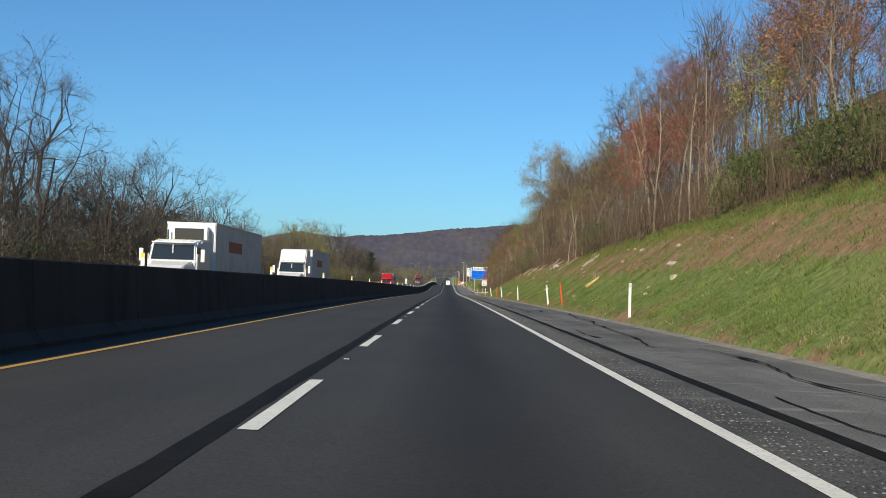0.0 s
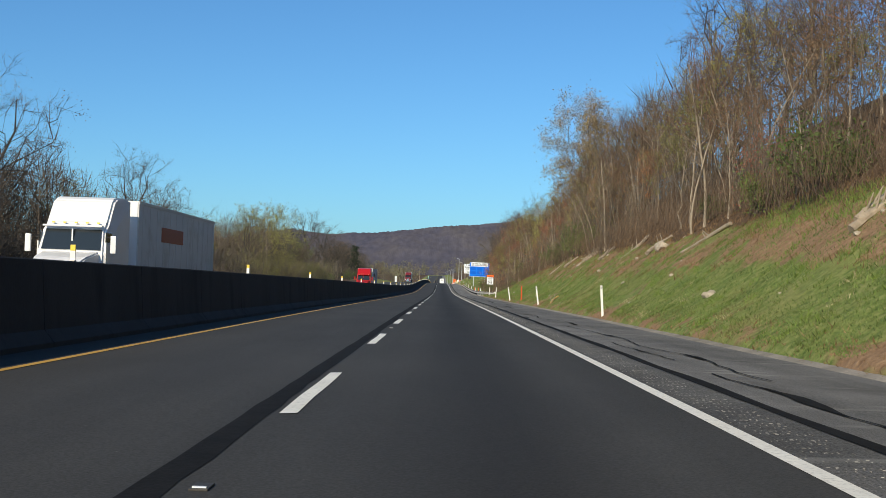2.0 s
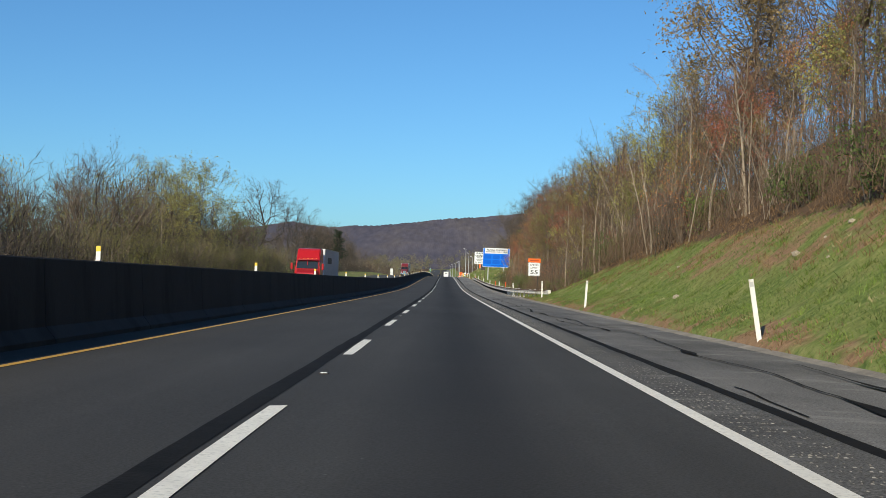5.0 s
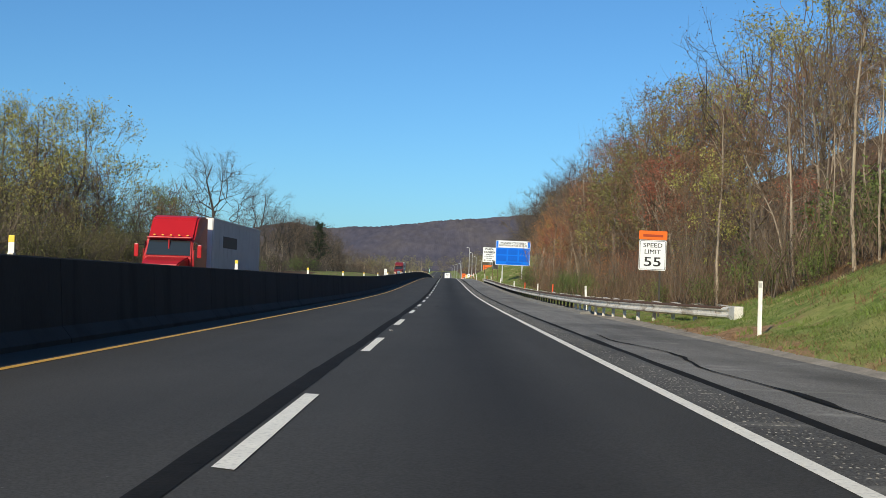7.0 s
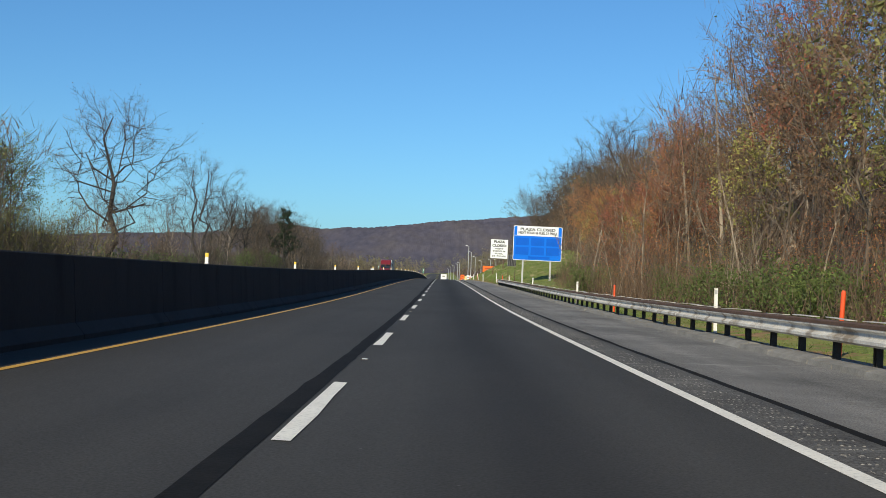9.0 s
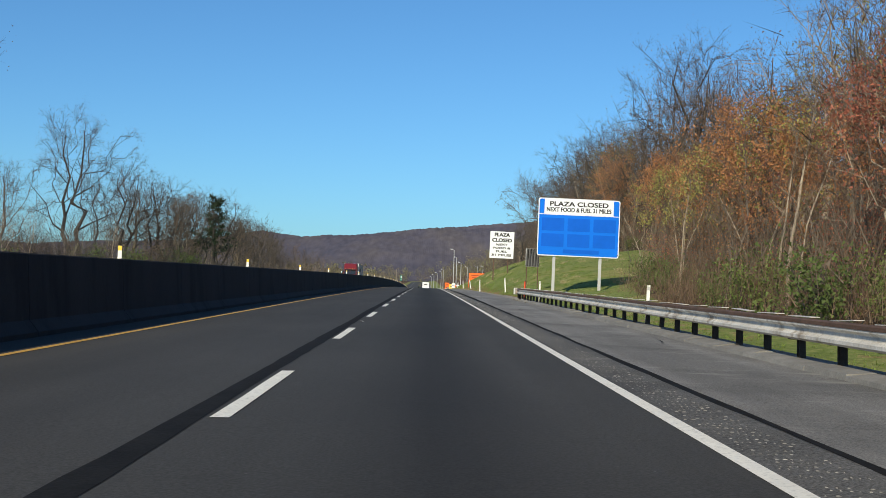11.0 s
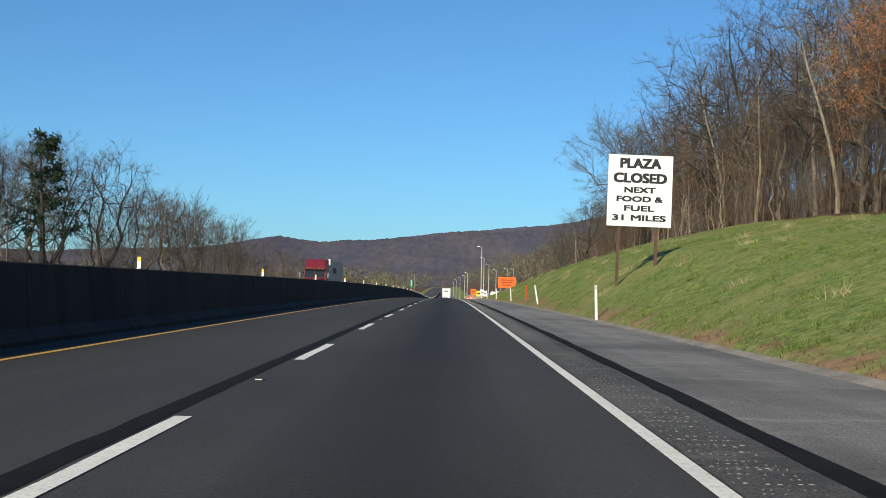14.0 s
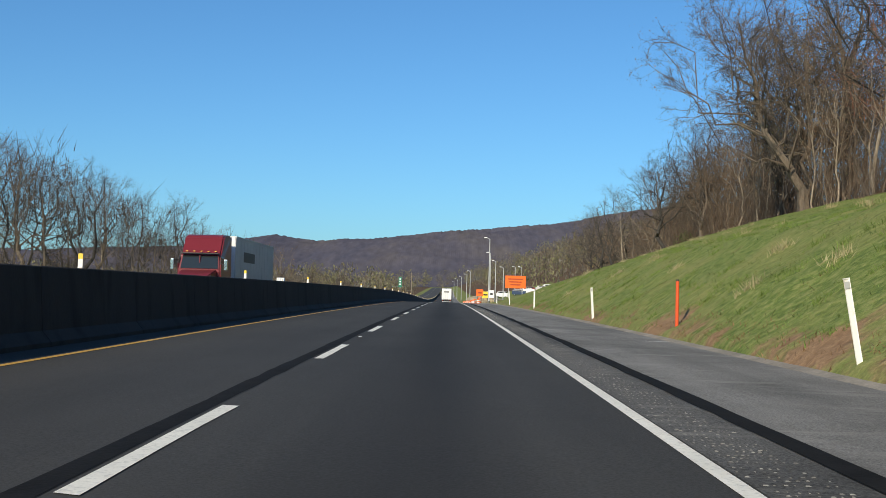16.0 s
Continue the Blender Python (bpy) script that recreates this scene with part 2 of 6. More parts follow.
def mountain_mat():
    m = bpy.data.materials.new("hazy_far_forest")
    m.use_nodes = True
    nt = m.node_tree
    bs = nt.nodes["Principled BSDF"]
    bs.inputs["Roughness"].default_value = 1.0
    bs.inputs["Specular IOR Level"].default_value = 0.0
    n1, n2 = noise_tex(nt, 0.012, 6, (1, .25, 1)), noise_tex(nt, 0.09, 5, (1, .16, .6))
    # blue-violet tones put distance haze into the forest colour
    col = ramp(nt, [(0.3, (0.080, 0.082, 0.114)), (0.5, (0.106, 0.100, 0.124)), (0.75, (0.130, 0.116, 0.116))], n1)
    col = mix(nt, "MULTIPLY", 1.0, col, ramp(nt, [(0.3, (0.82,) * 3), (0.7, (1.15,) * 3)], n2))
    nt.links.new(col, bs.inputs["Base Color"])
    return m


M["mountain"] = mountain_mat()


def glass_mat(name, color, rough=0.05):
    m = bpy.data.materials.new(name)
    m.use_nodes = True
    bs = m.node_tree.nodes["Principled BSDF"]
    bs.inputs["Base Color"].default_value, bs.inputs["Roughness"].default_value = (*color, 1), rough
    bs.inputs["Specular IOR Level"].default_value = 0.8
    return m


M["windshield"] = glass_mat("dark_windshield_glass", (0.02, 0.025, 0.028))
M["chrome"] = surface("chrome", (0.75, 0.75, 0.76), 0.15, 1.0, var=0.03, scale=2, fine=0)
M["tyre"] = surface("tyre_rubber", (0.02, 0.02, 0.02), 0.85, var=0.2, scale=6)
M["lamp_glass"] = glass_mat("headlight_glass", (0.75, 0.76, 0.78), 0.1)
M["paint_white"] = surface("white_truck_paint", (0.78, 0.78, 0.78), 0.3, var=0.03, scale=1, fine=0)
M["paint_red"] = surface("red_truck_paint", (0.42, 0.012, 0.016), 0.28, var=0.04, scale=1, fine=0)
M["paint_maroon"] = surface("maroon_truck_paint", (0.17, 0.02, 0.028), 0.3, var=0.04, scale=1, fine=0)
M["trailer_white"] = surface("white_trailer_panel", (0.62, 0.62, 0.62), 0.45, var=0.05, scale=0.7, fine=0, dirt=((0.5, 0.48, 0.46), 0.8))
M["trailer_grey"] = surface("grey_trailer_panel", (0.58, 0.57, 0.56), 0.45, 0.0, var=0.08, scale=0.7, fine=0)

# ---- mesh helpers ----


def mesh_ob(name, verts, faces, mats, parent=None, label="", smooth=False, mat_index=None):
    me = bpy.data.meshes.new(name)
    me.from_pydata(verts, [], faces)
    for mm in (mats if isinstance(mats, (list, tuple)) else [mats]):
        me.materials.append(mm)
    if mat_index is not None:
        me.polygons.foreach_set("material_index", mat_index)
    if smooth:
        me.polygons.foreach_set("use_smooth", [True] * len(me.polygons))
    me.update()
    ob = new(name, me)
    if parent is not None:
        ob.parent = parent
    if label:
        ob["label"] = label
    return ob


def soup(name, lots, label, category, parent=None):
    """Loose triangles past counting, as one mesh: lots of (material key, corners)."""
    me = bpy.data.meshes.new(name)
    V = np.concatenate([v for _, v in lots]).astype(np.float32)
    keys = list(dict.fromkeys(k for k, _ in lots))
    for k in keys:
        me.materials.append(M[k])
    n = len(V) // 3
    me.vertices.add(3 * n); me.loops.add(3 * n); me.polygons.add(n)
    me.vertices.foreach_set("co", V.ravel())
    me.loops.foreach_set("vertex_index", np.arange(3 * n, dtype=np.int32))
    me.polygons.foreach_set("loop_start", np.arange(0, 3 * n, 3, dtype=np.int32))
    me.polygons.foreach_set("material_index", np.concatenate([np.full(len(v) // 3, keys.index(k), np.int32) for k, v in lots]))
    me.update(calc_edges=True)
    return tagged(new(name, me), label, category, kind="stuff")


def part(name, bm, material, parent=None, label="", smooth=False):
    me = bpy.data.meshes.new(name)
    bm.to_mesh(me)
    bm.free()
    me.materials.append(material)
    if smooth:
        me.polygons.foreach_set("use_smooth", [True] * len(me.polygons))
    ob = new(name, me)
    if parent is not None:
        ob.parent = parent
    if label:
        ob["label"] = label
    return ob


def thing(name, m, label, category, group=""):
    e = new(name)
    e.empty_display_size = 0.2
    e.matrix_world = m
    return tagged(e, label, category, group)


def box(cx, cy, cz, sx, sy, sz, bevel=0.0, bm=None, taper=None):
    own = bm or bmesh.new()
    r = bmesh.ops.create_cube(own, size=1)
    vs = r["verts"]
    for v in vs:
        top = v.co.z > 0
        k = taper if (taper and top) else (1, 1)
        v.co = Vector((cx + v.co.x * sx * k[0], cy + v.co.y * sy * k[1], cz + v.co.z * sz))
    if bevel:
        es = list({e for v in vs for e in v.link_edges})
        bmesh.ops.bevel(own, geom=es, offset=bevel, segments=2, affect="EDGES", profile=0.7)
    return own


def tube(p0, p1, r0, r1=None, sides=10, bm=None):
    own = bm or bmesh.new()
    p0, p1 = Vector(p0), Vector(p1)
    d = p1 - p0
    m = Matrix.Translation((p0 + p1) / 2) @ d.to_track_quat("Z", "Y").to_matrix().to_4x4()
    bmesh.ops.create_cone(own, cap_ends=True, segments=sides, radius1=r0, radius2=r0 if r1 is None else r1, depth=d.length, matrix=m)
    return own


def prism(profile, axis0, axis1, bm=None):
    """A closed outline in (a, b), drawn out along the third axis: profile in x, z from y = axis0 to axis1."""
    own = bm or bmesh.new()
    a = [own.verts.new((x, axis0, z)) for x, z in profile]
    b = [own.verts.new((x, axis1, z)) for x, z in profile]
    n = len(a)
    own.faces.new(a)
    own.faces.new(list(reversed(b)))
    for i in range(n):
        own.faces.new((a[i], b[i], b[(i + 1) % n], a[(i + 1) % n]))
    bmesh.ops.recalc_face_normals(own, faces=own.faces)
    return own


def along(name, section, ys, mat, parent=None, label="", closed=True, zfun=road_z):
    """A cross-section of (x, dz) points swept along the road."""
    k = len(section)
    verts, faces = [], []
    for y in ys:
        z = zfun(y)
        verts += [(x, y, z + dz) for x, dz in section]
    for i in range(len(ys) - 1):
        for j in range(k if closed else k - 1):
            a, b = i * k + j, i * k + (j + 1) % k
            faces.append((a, b, b + k, a + k))
    if closed:
        faces.append(tuple(range(k - 1, -1, -1)))
        faces.append(tuple((len(ys) - 1) * k + j for j in range(k)))
    return mesh_ob(name, verts, faces, mat, parent, label)


def words(text, width, height, mat, parent, m, bold=0.0):
    """Lettering as a thin raised mesh, fitted to width and height, centred at m's origin in its x, y plane."""
    cu = bpy.data.curves.new("lettering", "FONT")
    cu.body, cu.size, cu.extrude, cu.offset, cu.resolution_u = text, 1.0, 0.0, 0.0, 3
    tmp = bpy.data.objects.new("lettering", cu)
    scene.collection.objects.link(tmp)
    dg = bpy.context.evaluated_depsgraph_get()
    me = bpy.data.meshes.new_from_object(tmp.evaluated_get(dg))
    bpy.data.objects.remove(tmp)
    co = np.empty(len(me.vertices) * 3)
    me.vertices.foreach_get("co", co)
    co = co.reshape(-1, 3)
    lo, hi = co.min(0), co.max(0)
    e = bold * height          # heavier strokes: the letters laid over themselves, a little apart
    co[:, 0] = (co[:, 0] - (lo[0] + hi[0]) / 2) * (width - 2 * e) / (hi[0] - lo[0])
    co[:, 1] = (co[:, 1] - (lo[1] + hi[1]) / 2) * (height - 2 * e) / (hi[1] - lo[1])
    flat = [tuple(p.vertices) for p in me.polygons]
    bpy.data.meshes.remove(me)
    V, F = [], []
    for k, (sx, sy) in enumerate(((-1, -.6), (1, -.6), (-1, .6), (1, .6), (0, 0)) if bold else ((0, 0),)):
        n = len(V)
        V += [(x + sx * e, y + sy * e, .0003 * k) for x, y, _ in co]
        F += [tuple(n + q for q in f) for f in flat]
    me = bpy.data.meshes.new("lettering")
    me.from_pydata(V, [], F)
    me.transform(m)
    me.materials.clear()
    me.materials.append(mat)
    ob = new("lettering", me)
    ob.parent = parent
    return ob


rng = np.random.default_rng(7)

# ---- the large structure: ground, road, barrier ----
LINE_R, LANE_W = 2.25, 3.66
TOE = 6.15
HX = [TOE, 8.0, 11.0, 16.0, 25.0, 40.0, 80.0, 200.0]
# height over the road at those distances, along the road
HILL = [(-300, (0, 1.1, 3.5, 6.8, 12.4, 21, 40, 80)), (60, (0, 1.1, 3.5, 6.9, 12.6, 21, 40, 80)), (120, (0, 1.1, 3.5, 6.8, 12.4, 20.5, 39, 80)), (165, (0, 1.15, 3.7, 7.0, 12.5, 20, 38, 80)),
        (205, (0, .9, 3.0, 6.4, 12, 20, 38, 80)), (238, (0, .45, 2.0, 5.0, 10.5, 19, 38, 80)), (258, (-.08, .0, .5, 2.4, 7, 17, 36, 80)),
        (300, (-.08, -.1, .1, 1.2, 5.5, 15, 34, 80)), (395, (-.08, -.1, .1, 1.0, 4.2, 12, 32, 80)), (418, (-.05, .05, .5, 1.3, 3.4, 9, 28, 75)),
        (442, (0, .75, 1.9, 3.1, 4.2, 6.2, 20, 70)), (471, (0, 1.25, 3.0, 4.3, 5.1, 7.0, 20, 70)), (515, (0, 1.3, 3.2, 4.8, 6.9, 8.8, 22, 70)),
        (565, (0, 1.1, 2.8, 4.6, 7.4, 10.6, 27, 70)), (620, (0, .7, 1.8, 3.2, 5.6, 10, 26, 65)), (670, (0, .1, .3, .6, 1.4, 5, 20, 60)),
        (860, (0, .1, .3, .9, 2.6, 5.5, 16, 55)), (960, (0, .1, .4, 1.2, 3.2, 6, 16, 55)), (1100, (0, .5, 1, 2, 4, 9, 24, 60)), (6000, (0, .5, 1, 2, 4, 9, 24, 60))]
_hy = np.array([h[0] for h in HILL], float)
_hz = np.array([h[1] for h in HILL], float)


_cols = {}


def hill_col(y):
    if y not in _cols:
        _cols[y] = [np.interp(y, _hy, _hz[:, j]) for j in range(len(HX))]
    return _cols[y]


SLUMPS = [(6.9, 43.5, .7), (7.2, 77.6, 1.2), (7.3, 109.6, 1.6), (6.9, 142.3, 1.3), (7.0, 161.5, .8), (6.9, 175, 1.0), (7.1, 238, 1.2), (6.8, 463, .9), (7.1, 497, 1.3), (7.0, 511.5, 1.1), (6.8, 528, .9)]      # bare earth round the posts


def slump(x, y):
    return sum(math.exp(-((x - a) ** 2 + ((y - b) * .6) ** 2) / (r * r)) for a, b, r in SLUMPS if abs(y - b) < 6)


def ground_z(x, y):
    base = road_z(y)
    if x >= TOE:
        h = float(np.interp(x, HX, hill_col(y)))
        k = min(1.0, (x - TOE) / 2.0)
        if x < 16:
            h += min(1.0, (x - TOE) / .6) * (.075 * noise.noise((x * .9, y * .9, 3.1)) + .03 * noise.noise((x * 1.7, y * 1.7, 6.0)))
            if x < 9:
                h -= .10 * min(1.0, (x - TOE) / .6) * slump(x, y)
        return base + h + k * (0.16 * noise.noise((x * .35, y * .35, 1.7)) + 0.5 * min(1, max(0, (x - 10) / 10)) * noise.noise((x * .06, y * .06, 4.0)))
    if x > -20.5:
        return base - 0.25
    d = -20.5 - x
    swell = np.interp(y, [-300, 380, 460, 640, 760, 6000], [-1.2, -1.0, 0.9, 1.2, -0.8, -1.0])
    return base - 0.25 + float(swell) * min(1.0, d / 8.0) - 2.0 * min(1, max(0, (d - 40) / 60)) + 0.2 * noise.noise((x * .2, y * .2, 8.0)) * min(1, d / 4)


def steps(*runs):
    out = []
    for a, b, s in runs:
        out += list(np.arange(a, b, s))
    return np.array(out + [runs[-1][1]])


GX = steps((-2500, -500, 250), (-500, -100, 40), (-100, -44, 6), (-44, -20.5, 2.0), (-20.5, 5.5, 6.5), (5.5, 6.7, .3), (6.7, 13.5, 0.25), (13.5, 44, 2.0), (44, 120, 8), (120, 600, 60), (600, 2500, 250))
GY = steps((-400, -40, 30), (-40, 10, 3.0), (10, 250, .5), (250, 405, 2.0), (405, 600, .5), (600, 640, 2.0), (640, 1100, 8), (1100, 2600, 50), (2600, 4900, 230))


ground_grid = []


def ground_zs(x, y):
    """Heights of the ground sheet for arrays of places."""
    i = np.clip(np.searchsorted(GX, x) - 1, 0, len(GX) - 2)
    j = np.clip(np.searchsorted(GY, y) - 1, 0, len(GY) - 2)
    u, v, Z = (x - GX[i]) / (GX[i + 1] - GX[i]), (y - GY[j]) / (GY[j + 1] - GY[j]), ground_grid[0]
    return (Z[j, i] * (1 - u) + Z[j, i + 1] * u) * (1 - v) + (Z[j + 1, i] * (1 - u) + Z[j + 1, i + 1] * u) * v


def build_ground():
    nx, ny = len(GX), len(GY)
    verts, cov = [], []
    for y in GY:
        for x in GX:
            verts.append((x, y, ground_z(x, y)))
            edge = wood_edge(y) if x > 0 else 0
            if x > 0:
                lit = min(1, max(0, (x - edge + 0.8) / 1.6))
                strip = max(0, 1 - abs(x - (TOE + .35)) / (.75 + .45 * noise.noise((y * .35, 2.0, 0)))) + .9 * slump(x, y)
                band = np.interp(y, [0, 30, 60, 90, 150, 200, 240, 262, 270, 410, 425, 640], [.12, .12, .14, .14, .14, .16, .24, .45, .40, .3, .18, .20])
                up = np.interp(x, [8.6, 9.4, 11.2, 12.2], [0, .50, .62, .2]) * np.interp(y, [90, 120], [1, .75]) if y < 200 else 0
                d = band + up * (1 if y < 200 else 0) + (0.40 if y < 400 else .30) * strip
            else:
                lit = 1.0 if x < -27 and not (470 < y < 640) else 0.0
                d = 0.35
            cov.append((lit, min(1, d), 0, 1))
    faces = [(j * nx + i, j * nx + i + 1, (j + 1) * nx + i + 1, (j + 1) * nx + i) for j in range(ny - 1) for i in range(nx - 1)]
    ground_grid.append(np.array(verts, float)[:, 2].reshape(ny, nx))
    ob = mesh_ob("ground", verts, faces, M["ground"], smooth=True)
    ca = ob.data.color_attributes.new("cover", "FLOAT_COLOR", "POINT")
    ca.data.foreach_set("color", np.array(cov, np.float32).ravel())
    return tagged(ob, "grassy roadside ground with brown earth and leaf litter", "ground", kind="structure")


def wood_edge(y):
    """Where the trees begin, to the right of the road."""
    return float(np.interp(y, [-300, 60, 120, 170, 235, 262, 300, 350, 380, 395, 405, 412, 424, 440, 600, 660, 720, 800, 1000, 1100], [12.6, 12.4, 11.5, 11.3, 11.5, 10.2, 10.3, 10.7, 11.5, 12.5, 13.4, 14.8, 19.5, 24, 25, 26.5, 29, 38, 60, 16]))


RY = steps((-120, 640, 4), (640, 1200, 10), (1200, 2300, 40))


def build_road():
    tagged(along("road", [(-5.95, 0), (-5.95, -.3), (2.92, -.3), (2.92, 0)], RY, M["lane"]), "dark grey asphalt carriageway with two lanes", "road", kind="structure")
    sec = [(2.92, -.004), (2.92, -.3), (TOE - .1, -.35), (TOE - .1, -.04)]
    tagged(along("shoulder", sec, [y for y in RY if y <= 248], M["shoulder"]), "grey worn asphalt hard shoulder with tar-filled cracks", "road", kind="structure")
    tagged(along("newer_shoulder", sec, [y for y in RY if y >= 248], M["shoulder_pale"]), "paler scuffed asphalt hard shoulder", "road", kind="structure")
    tagged(along("opposite_road", [(-20.3, -.03), (-20.3, -.3), (-6.6, -.3), (-6.6, 0)], RY, M["far_lane"]), "asphalt carriageway beyond the barrier", "road", kind="structure")
    tagged(along("gravel_verge", [(TOE - .1, -.045), (TOE - .1, -.3), (TOE + .35, -.3), (TOE + .35, .05)], RY, M["gravel"]), "strip of pale gravel along the shoulder", "verge", kind="structure")

    # tar joint between lane and shoulder, with an uneven edge
    ys = steps((-20, 640, .8), (640, 1500, 20))
    vs, fs = [], []
    for y in ys:
        w = 0.05 * noise.noise((0, y * .25, 3.0)) + 0.03 * noise.noise((0, y * 1.1, 9.0))
        w2 = 0.05 * noise.noise((4, y * .3, 5.0)) + float(np.interp(y, [375, 400], [0, .06])) * (1 + .7 * noise.noise((7, y * .3, 2.0)))
        z = road_z(y)
        o = float(np.interp(y, [0, 200, 260, 380, 430], [.17, .14, .06, .08, .16]))
        n = float(np.interp(y, [240, 265, 375, 400], [0, .05, .05, 0]))
        vs += [(2.86 + o + n + w, y, z + .005), (3.03 + o + w2, y, z + .005)]
    fs = [(2 * i, 2 * i + 1, 2 * i + 3, 2 * i + 2) for i in range(len(ys) - 1)]
    tagged(mesh_ob("tar_joint", vs, fs, M["tar"]), "black tar joint along the shoulder", "joint", kind="structure")
    # tar band beside the lane dashes
    vs, fs = [], []
    for y in ys:
        a = 0.04 * noise.noise((1, y * .11, 3.0)) + 0.03 * noise.noise((1, y * .9, 3.0))
        b = 0.03 * noise.noise((2, y * .13, 7.0)) + 0.025 * noise.noise((2, y * 1.2, 3.0))
        z = road_z(y)
        vs += [(LINE_R - LANE_W - .34 + a, y, z + .004), (LINE_R - LANE_W - .125 + b, y, z + .004)]
    tagged(mesh_ob("tar_band", vs, [(2 * i, 2 * i + 1, 2 * i + 3, 2 * i + 2) for i in range(len(ys) - 1)], M["tar"]), "black tar sealing band beside the lane dashes", "joint", kind="structure")
    # milled strip with grooves
    strip = along("rumble_strip", [(LINE_R + .06, .004), (3.0, .004)], RY, M["rumble"], closed=False)
    tagged(strip, "rough milled asphalt strip beside the edge line", "rumble strip", kind="structure")
    vs, fs = [], []
    ys2 = np.arange(2, 560, 0.18)
    for y in ys2:
        x0, x1 = LINE_R + .09 + .10 * rng.random(), 2.80 + .10 * rng.random()
        y += rng.uniform(-.09, .09)
        for k in range(8):
            if rng.random() < .24:
                continue
            y += rng.normal(0, .012)
            xa = x0 + (x1 - x0) * k / 8
            xb = xa + (x1 - x0) / 8 * rng.uniform(.10, .75) ** 1.4
            z, d = road_z(y) + .005, rng.uniform(.009, .024)
            i = len(vs)
            vs += [(xa, y, z), (xb, y, z), (xb - .01, y + d, z + .005), (xa + .01, y + d, z + .005), (xb, y + 2 * d, z), (xa, y + 2 * d, z)]
            fs += [(i, i + 1, i + 2, i + 3), (i + 3, i + 2, i + 4, i + 5)]
    M["ridge"] = surface("exposed_aggregate", (0.30, 0.285, 0.25), 0.85, var=.3, scale=5, fine=30, rand=.4)
    tagged(mesh_ob("groove_ridges", vs, fs, M["ridge"]), "pale broken ridges of the milled strip", "rumble strip", kind="stuff")

    # painted lines
    line = along("edge_line_white", [(LINE_R - .09, .006), (LINE_R + .06, .006)], RY, M["white_line"], closed=False)
    for v in line.data.vertices:        # the later length was painted narrower
        if v.co.x > LINE_R:
            v.co.x -= float(np.interp(v.co.y, [330, 385], [0, .02]))
    tagged(line, "white painted edge line", "road marking", kind="structure")
    tagged(along("edge_line_yellow", [(LINE_R - 2 * LANE_W - .06, .006), (LINE_R - 2 * LANE_W + .06, .006)], RY, M["yellow_line"], closed=False), "yellow painted edge line", "road marking", kind="structure")
    tagged(along("opposite_edge_line", [(-7.6, .006), (-7.5, .006)], RY, M["yellow_line"], closed=False), "yellow painted edge line of the far carriageway", "road marking", kind="structure")
    tagged(along("opposite_shoulder_line", [(-15.0, .006), (-14.88, .006)], RY, M["white_line"], closed=False), "white painted edge line of the far carriageway", "road marking", kind="structure")
    for k in range(-2, 70):
        y0 = 8.9 + 12.192 * k
        ys = np.linspace(y0, y0 + 4.72, 4)
        # a little ragged at both ends
        vs, fs = [], []
        for i, y in enumerate(ys):
            j = rng.uniform(-.04, .04) if i in (0, 3) else 0
            vs += [(LINE_R - LANE_W - .075 + .006 * rng.standard_normal(), y + j, road_z(y) + .007), (LINE_R - LANE_W + .075 + .006 * rng.standard_normal(), y - j, road_z(y) + .007)]
        fs = [(2 * i, 2 * i + 1, 2 * i + 3, 2 * i + 2) for i in range(3)]
        tagged(mesh_ob("lane_dash", vs, fs, M["white_line"]), "white painted lane dash on asphalt", "road marking", "lane dashes", "structure")
    # tar-filled cracks on the shoulder
    runs = []
    y = 4.0
    while y < 240:
        L = rng.uniform(14, 34)
        runs.append((rng.uniform(3.9, 4.8), y, L, .034))
        if rng.random() < .7:
            runs.append((rng.uniform(3.5, 5.5), y + rng.uniform(0, 5), rng.uniform(3, 8), .026))
        if rng.random() < .5:
            runs.append((rng.uniform(3.3, 4.0), y + rng.uniform(0, 8), rng.uniform(2, 6), .030))
        y += L + rng.uniform(-1.5, 3)
    for _ in range(4):
        runs.append((rng.uniform(3.5, 5.4), rng.uniform(262, 500), rng.uniform(2, 5), .008))
    for x, y, L, wid in runs:
        ys = np.arange(y, y + L, .18)
        vs, ph, drift = [], rng.uniform(0, 50), rng.uniform(-.05, .05)
        for yy in ys:
            xx = min(5.8, max(3.12, x + drift * (yy - y) + .34 * noise.noise((ph, yy * .22, 0)) + .05 * noise.noise((ph, yy * 1.3, 4))))
            w = wid * .55 + wid * 1.5 * max(0, noise.noise((ph, yy * .5, 8))) ** 1.5 * 3
            vs += [(xx - w, yy, road_z(yy) + .002), (xx + w, yy, road_z(yy) + .002)]
        tagged(mesh_ob("tar_crack", vs, [(2 * i, 2 * i + 1, 2 * i + 3, 2 * i + 2) for i in range(len(ys) - 1)], M["tar"]), "black tar-filled crack in the shoulder", "crack", "shoulder cracks", "structure")
    # short paint marks across the shoulder
    for xa, xb, y in ((5.0, 6.0, 465.5), (2.42, 2.82, 463.2), (4.9, 6.0, 68.2), (4.6, 5.0, 134.0), (5.2, 5.95, 507.0)):
        z = road_z(y) + .003
        tagged(mesh_ob("paint_mark", [(xa, y, z), (xb, y + .05, z), (xb, y + .13, z), (xa, y + .09, z)], [(0, 1, 2, 3)], M["white_line"]), "short worn white paint mark across the shoulder", "road marking", kind="structure")
    # dark stains on the lanes
    M["stain"] = surface("oil_stain", (0.040, 0.039, 0.038), 0.9, var=.2, scale=4, spec=0.1)
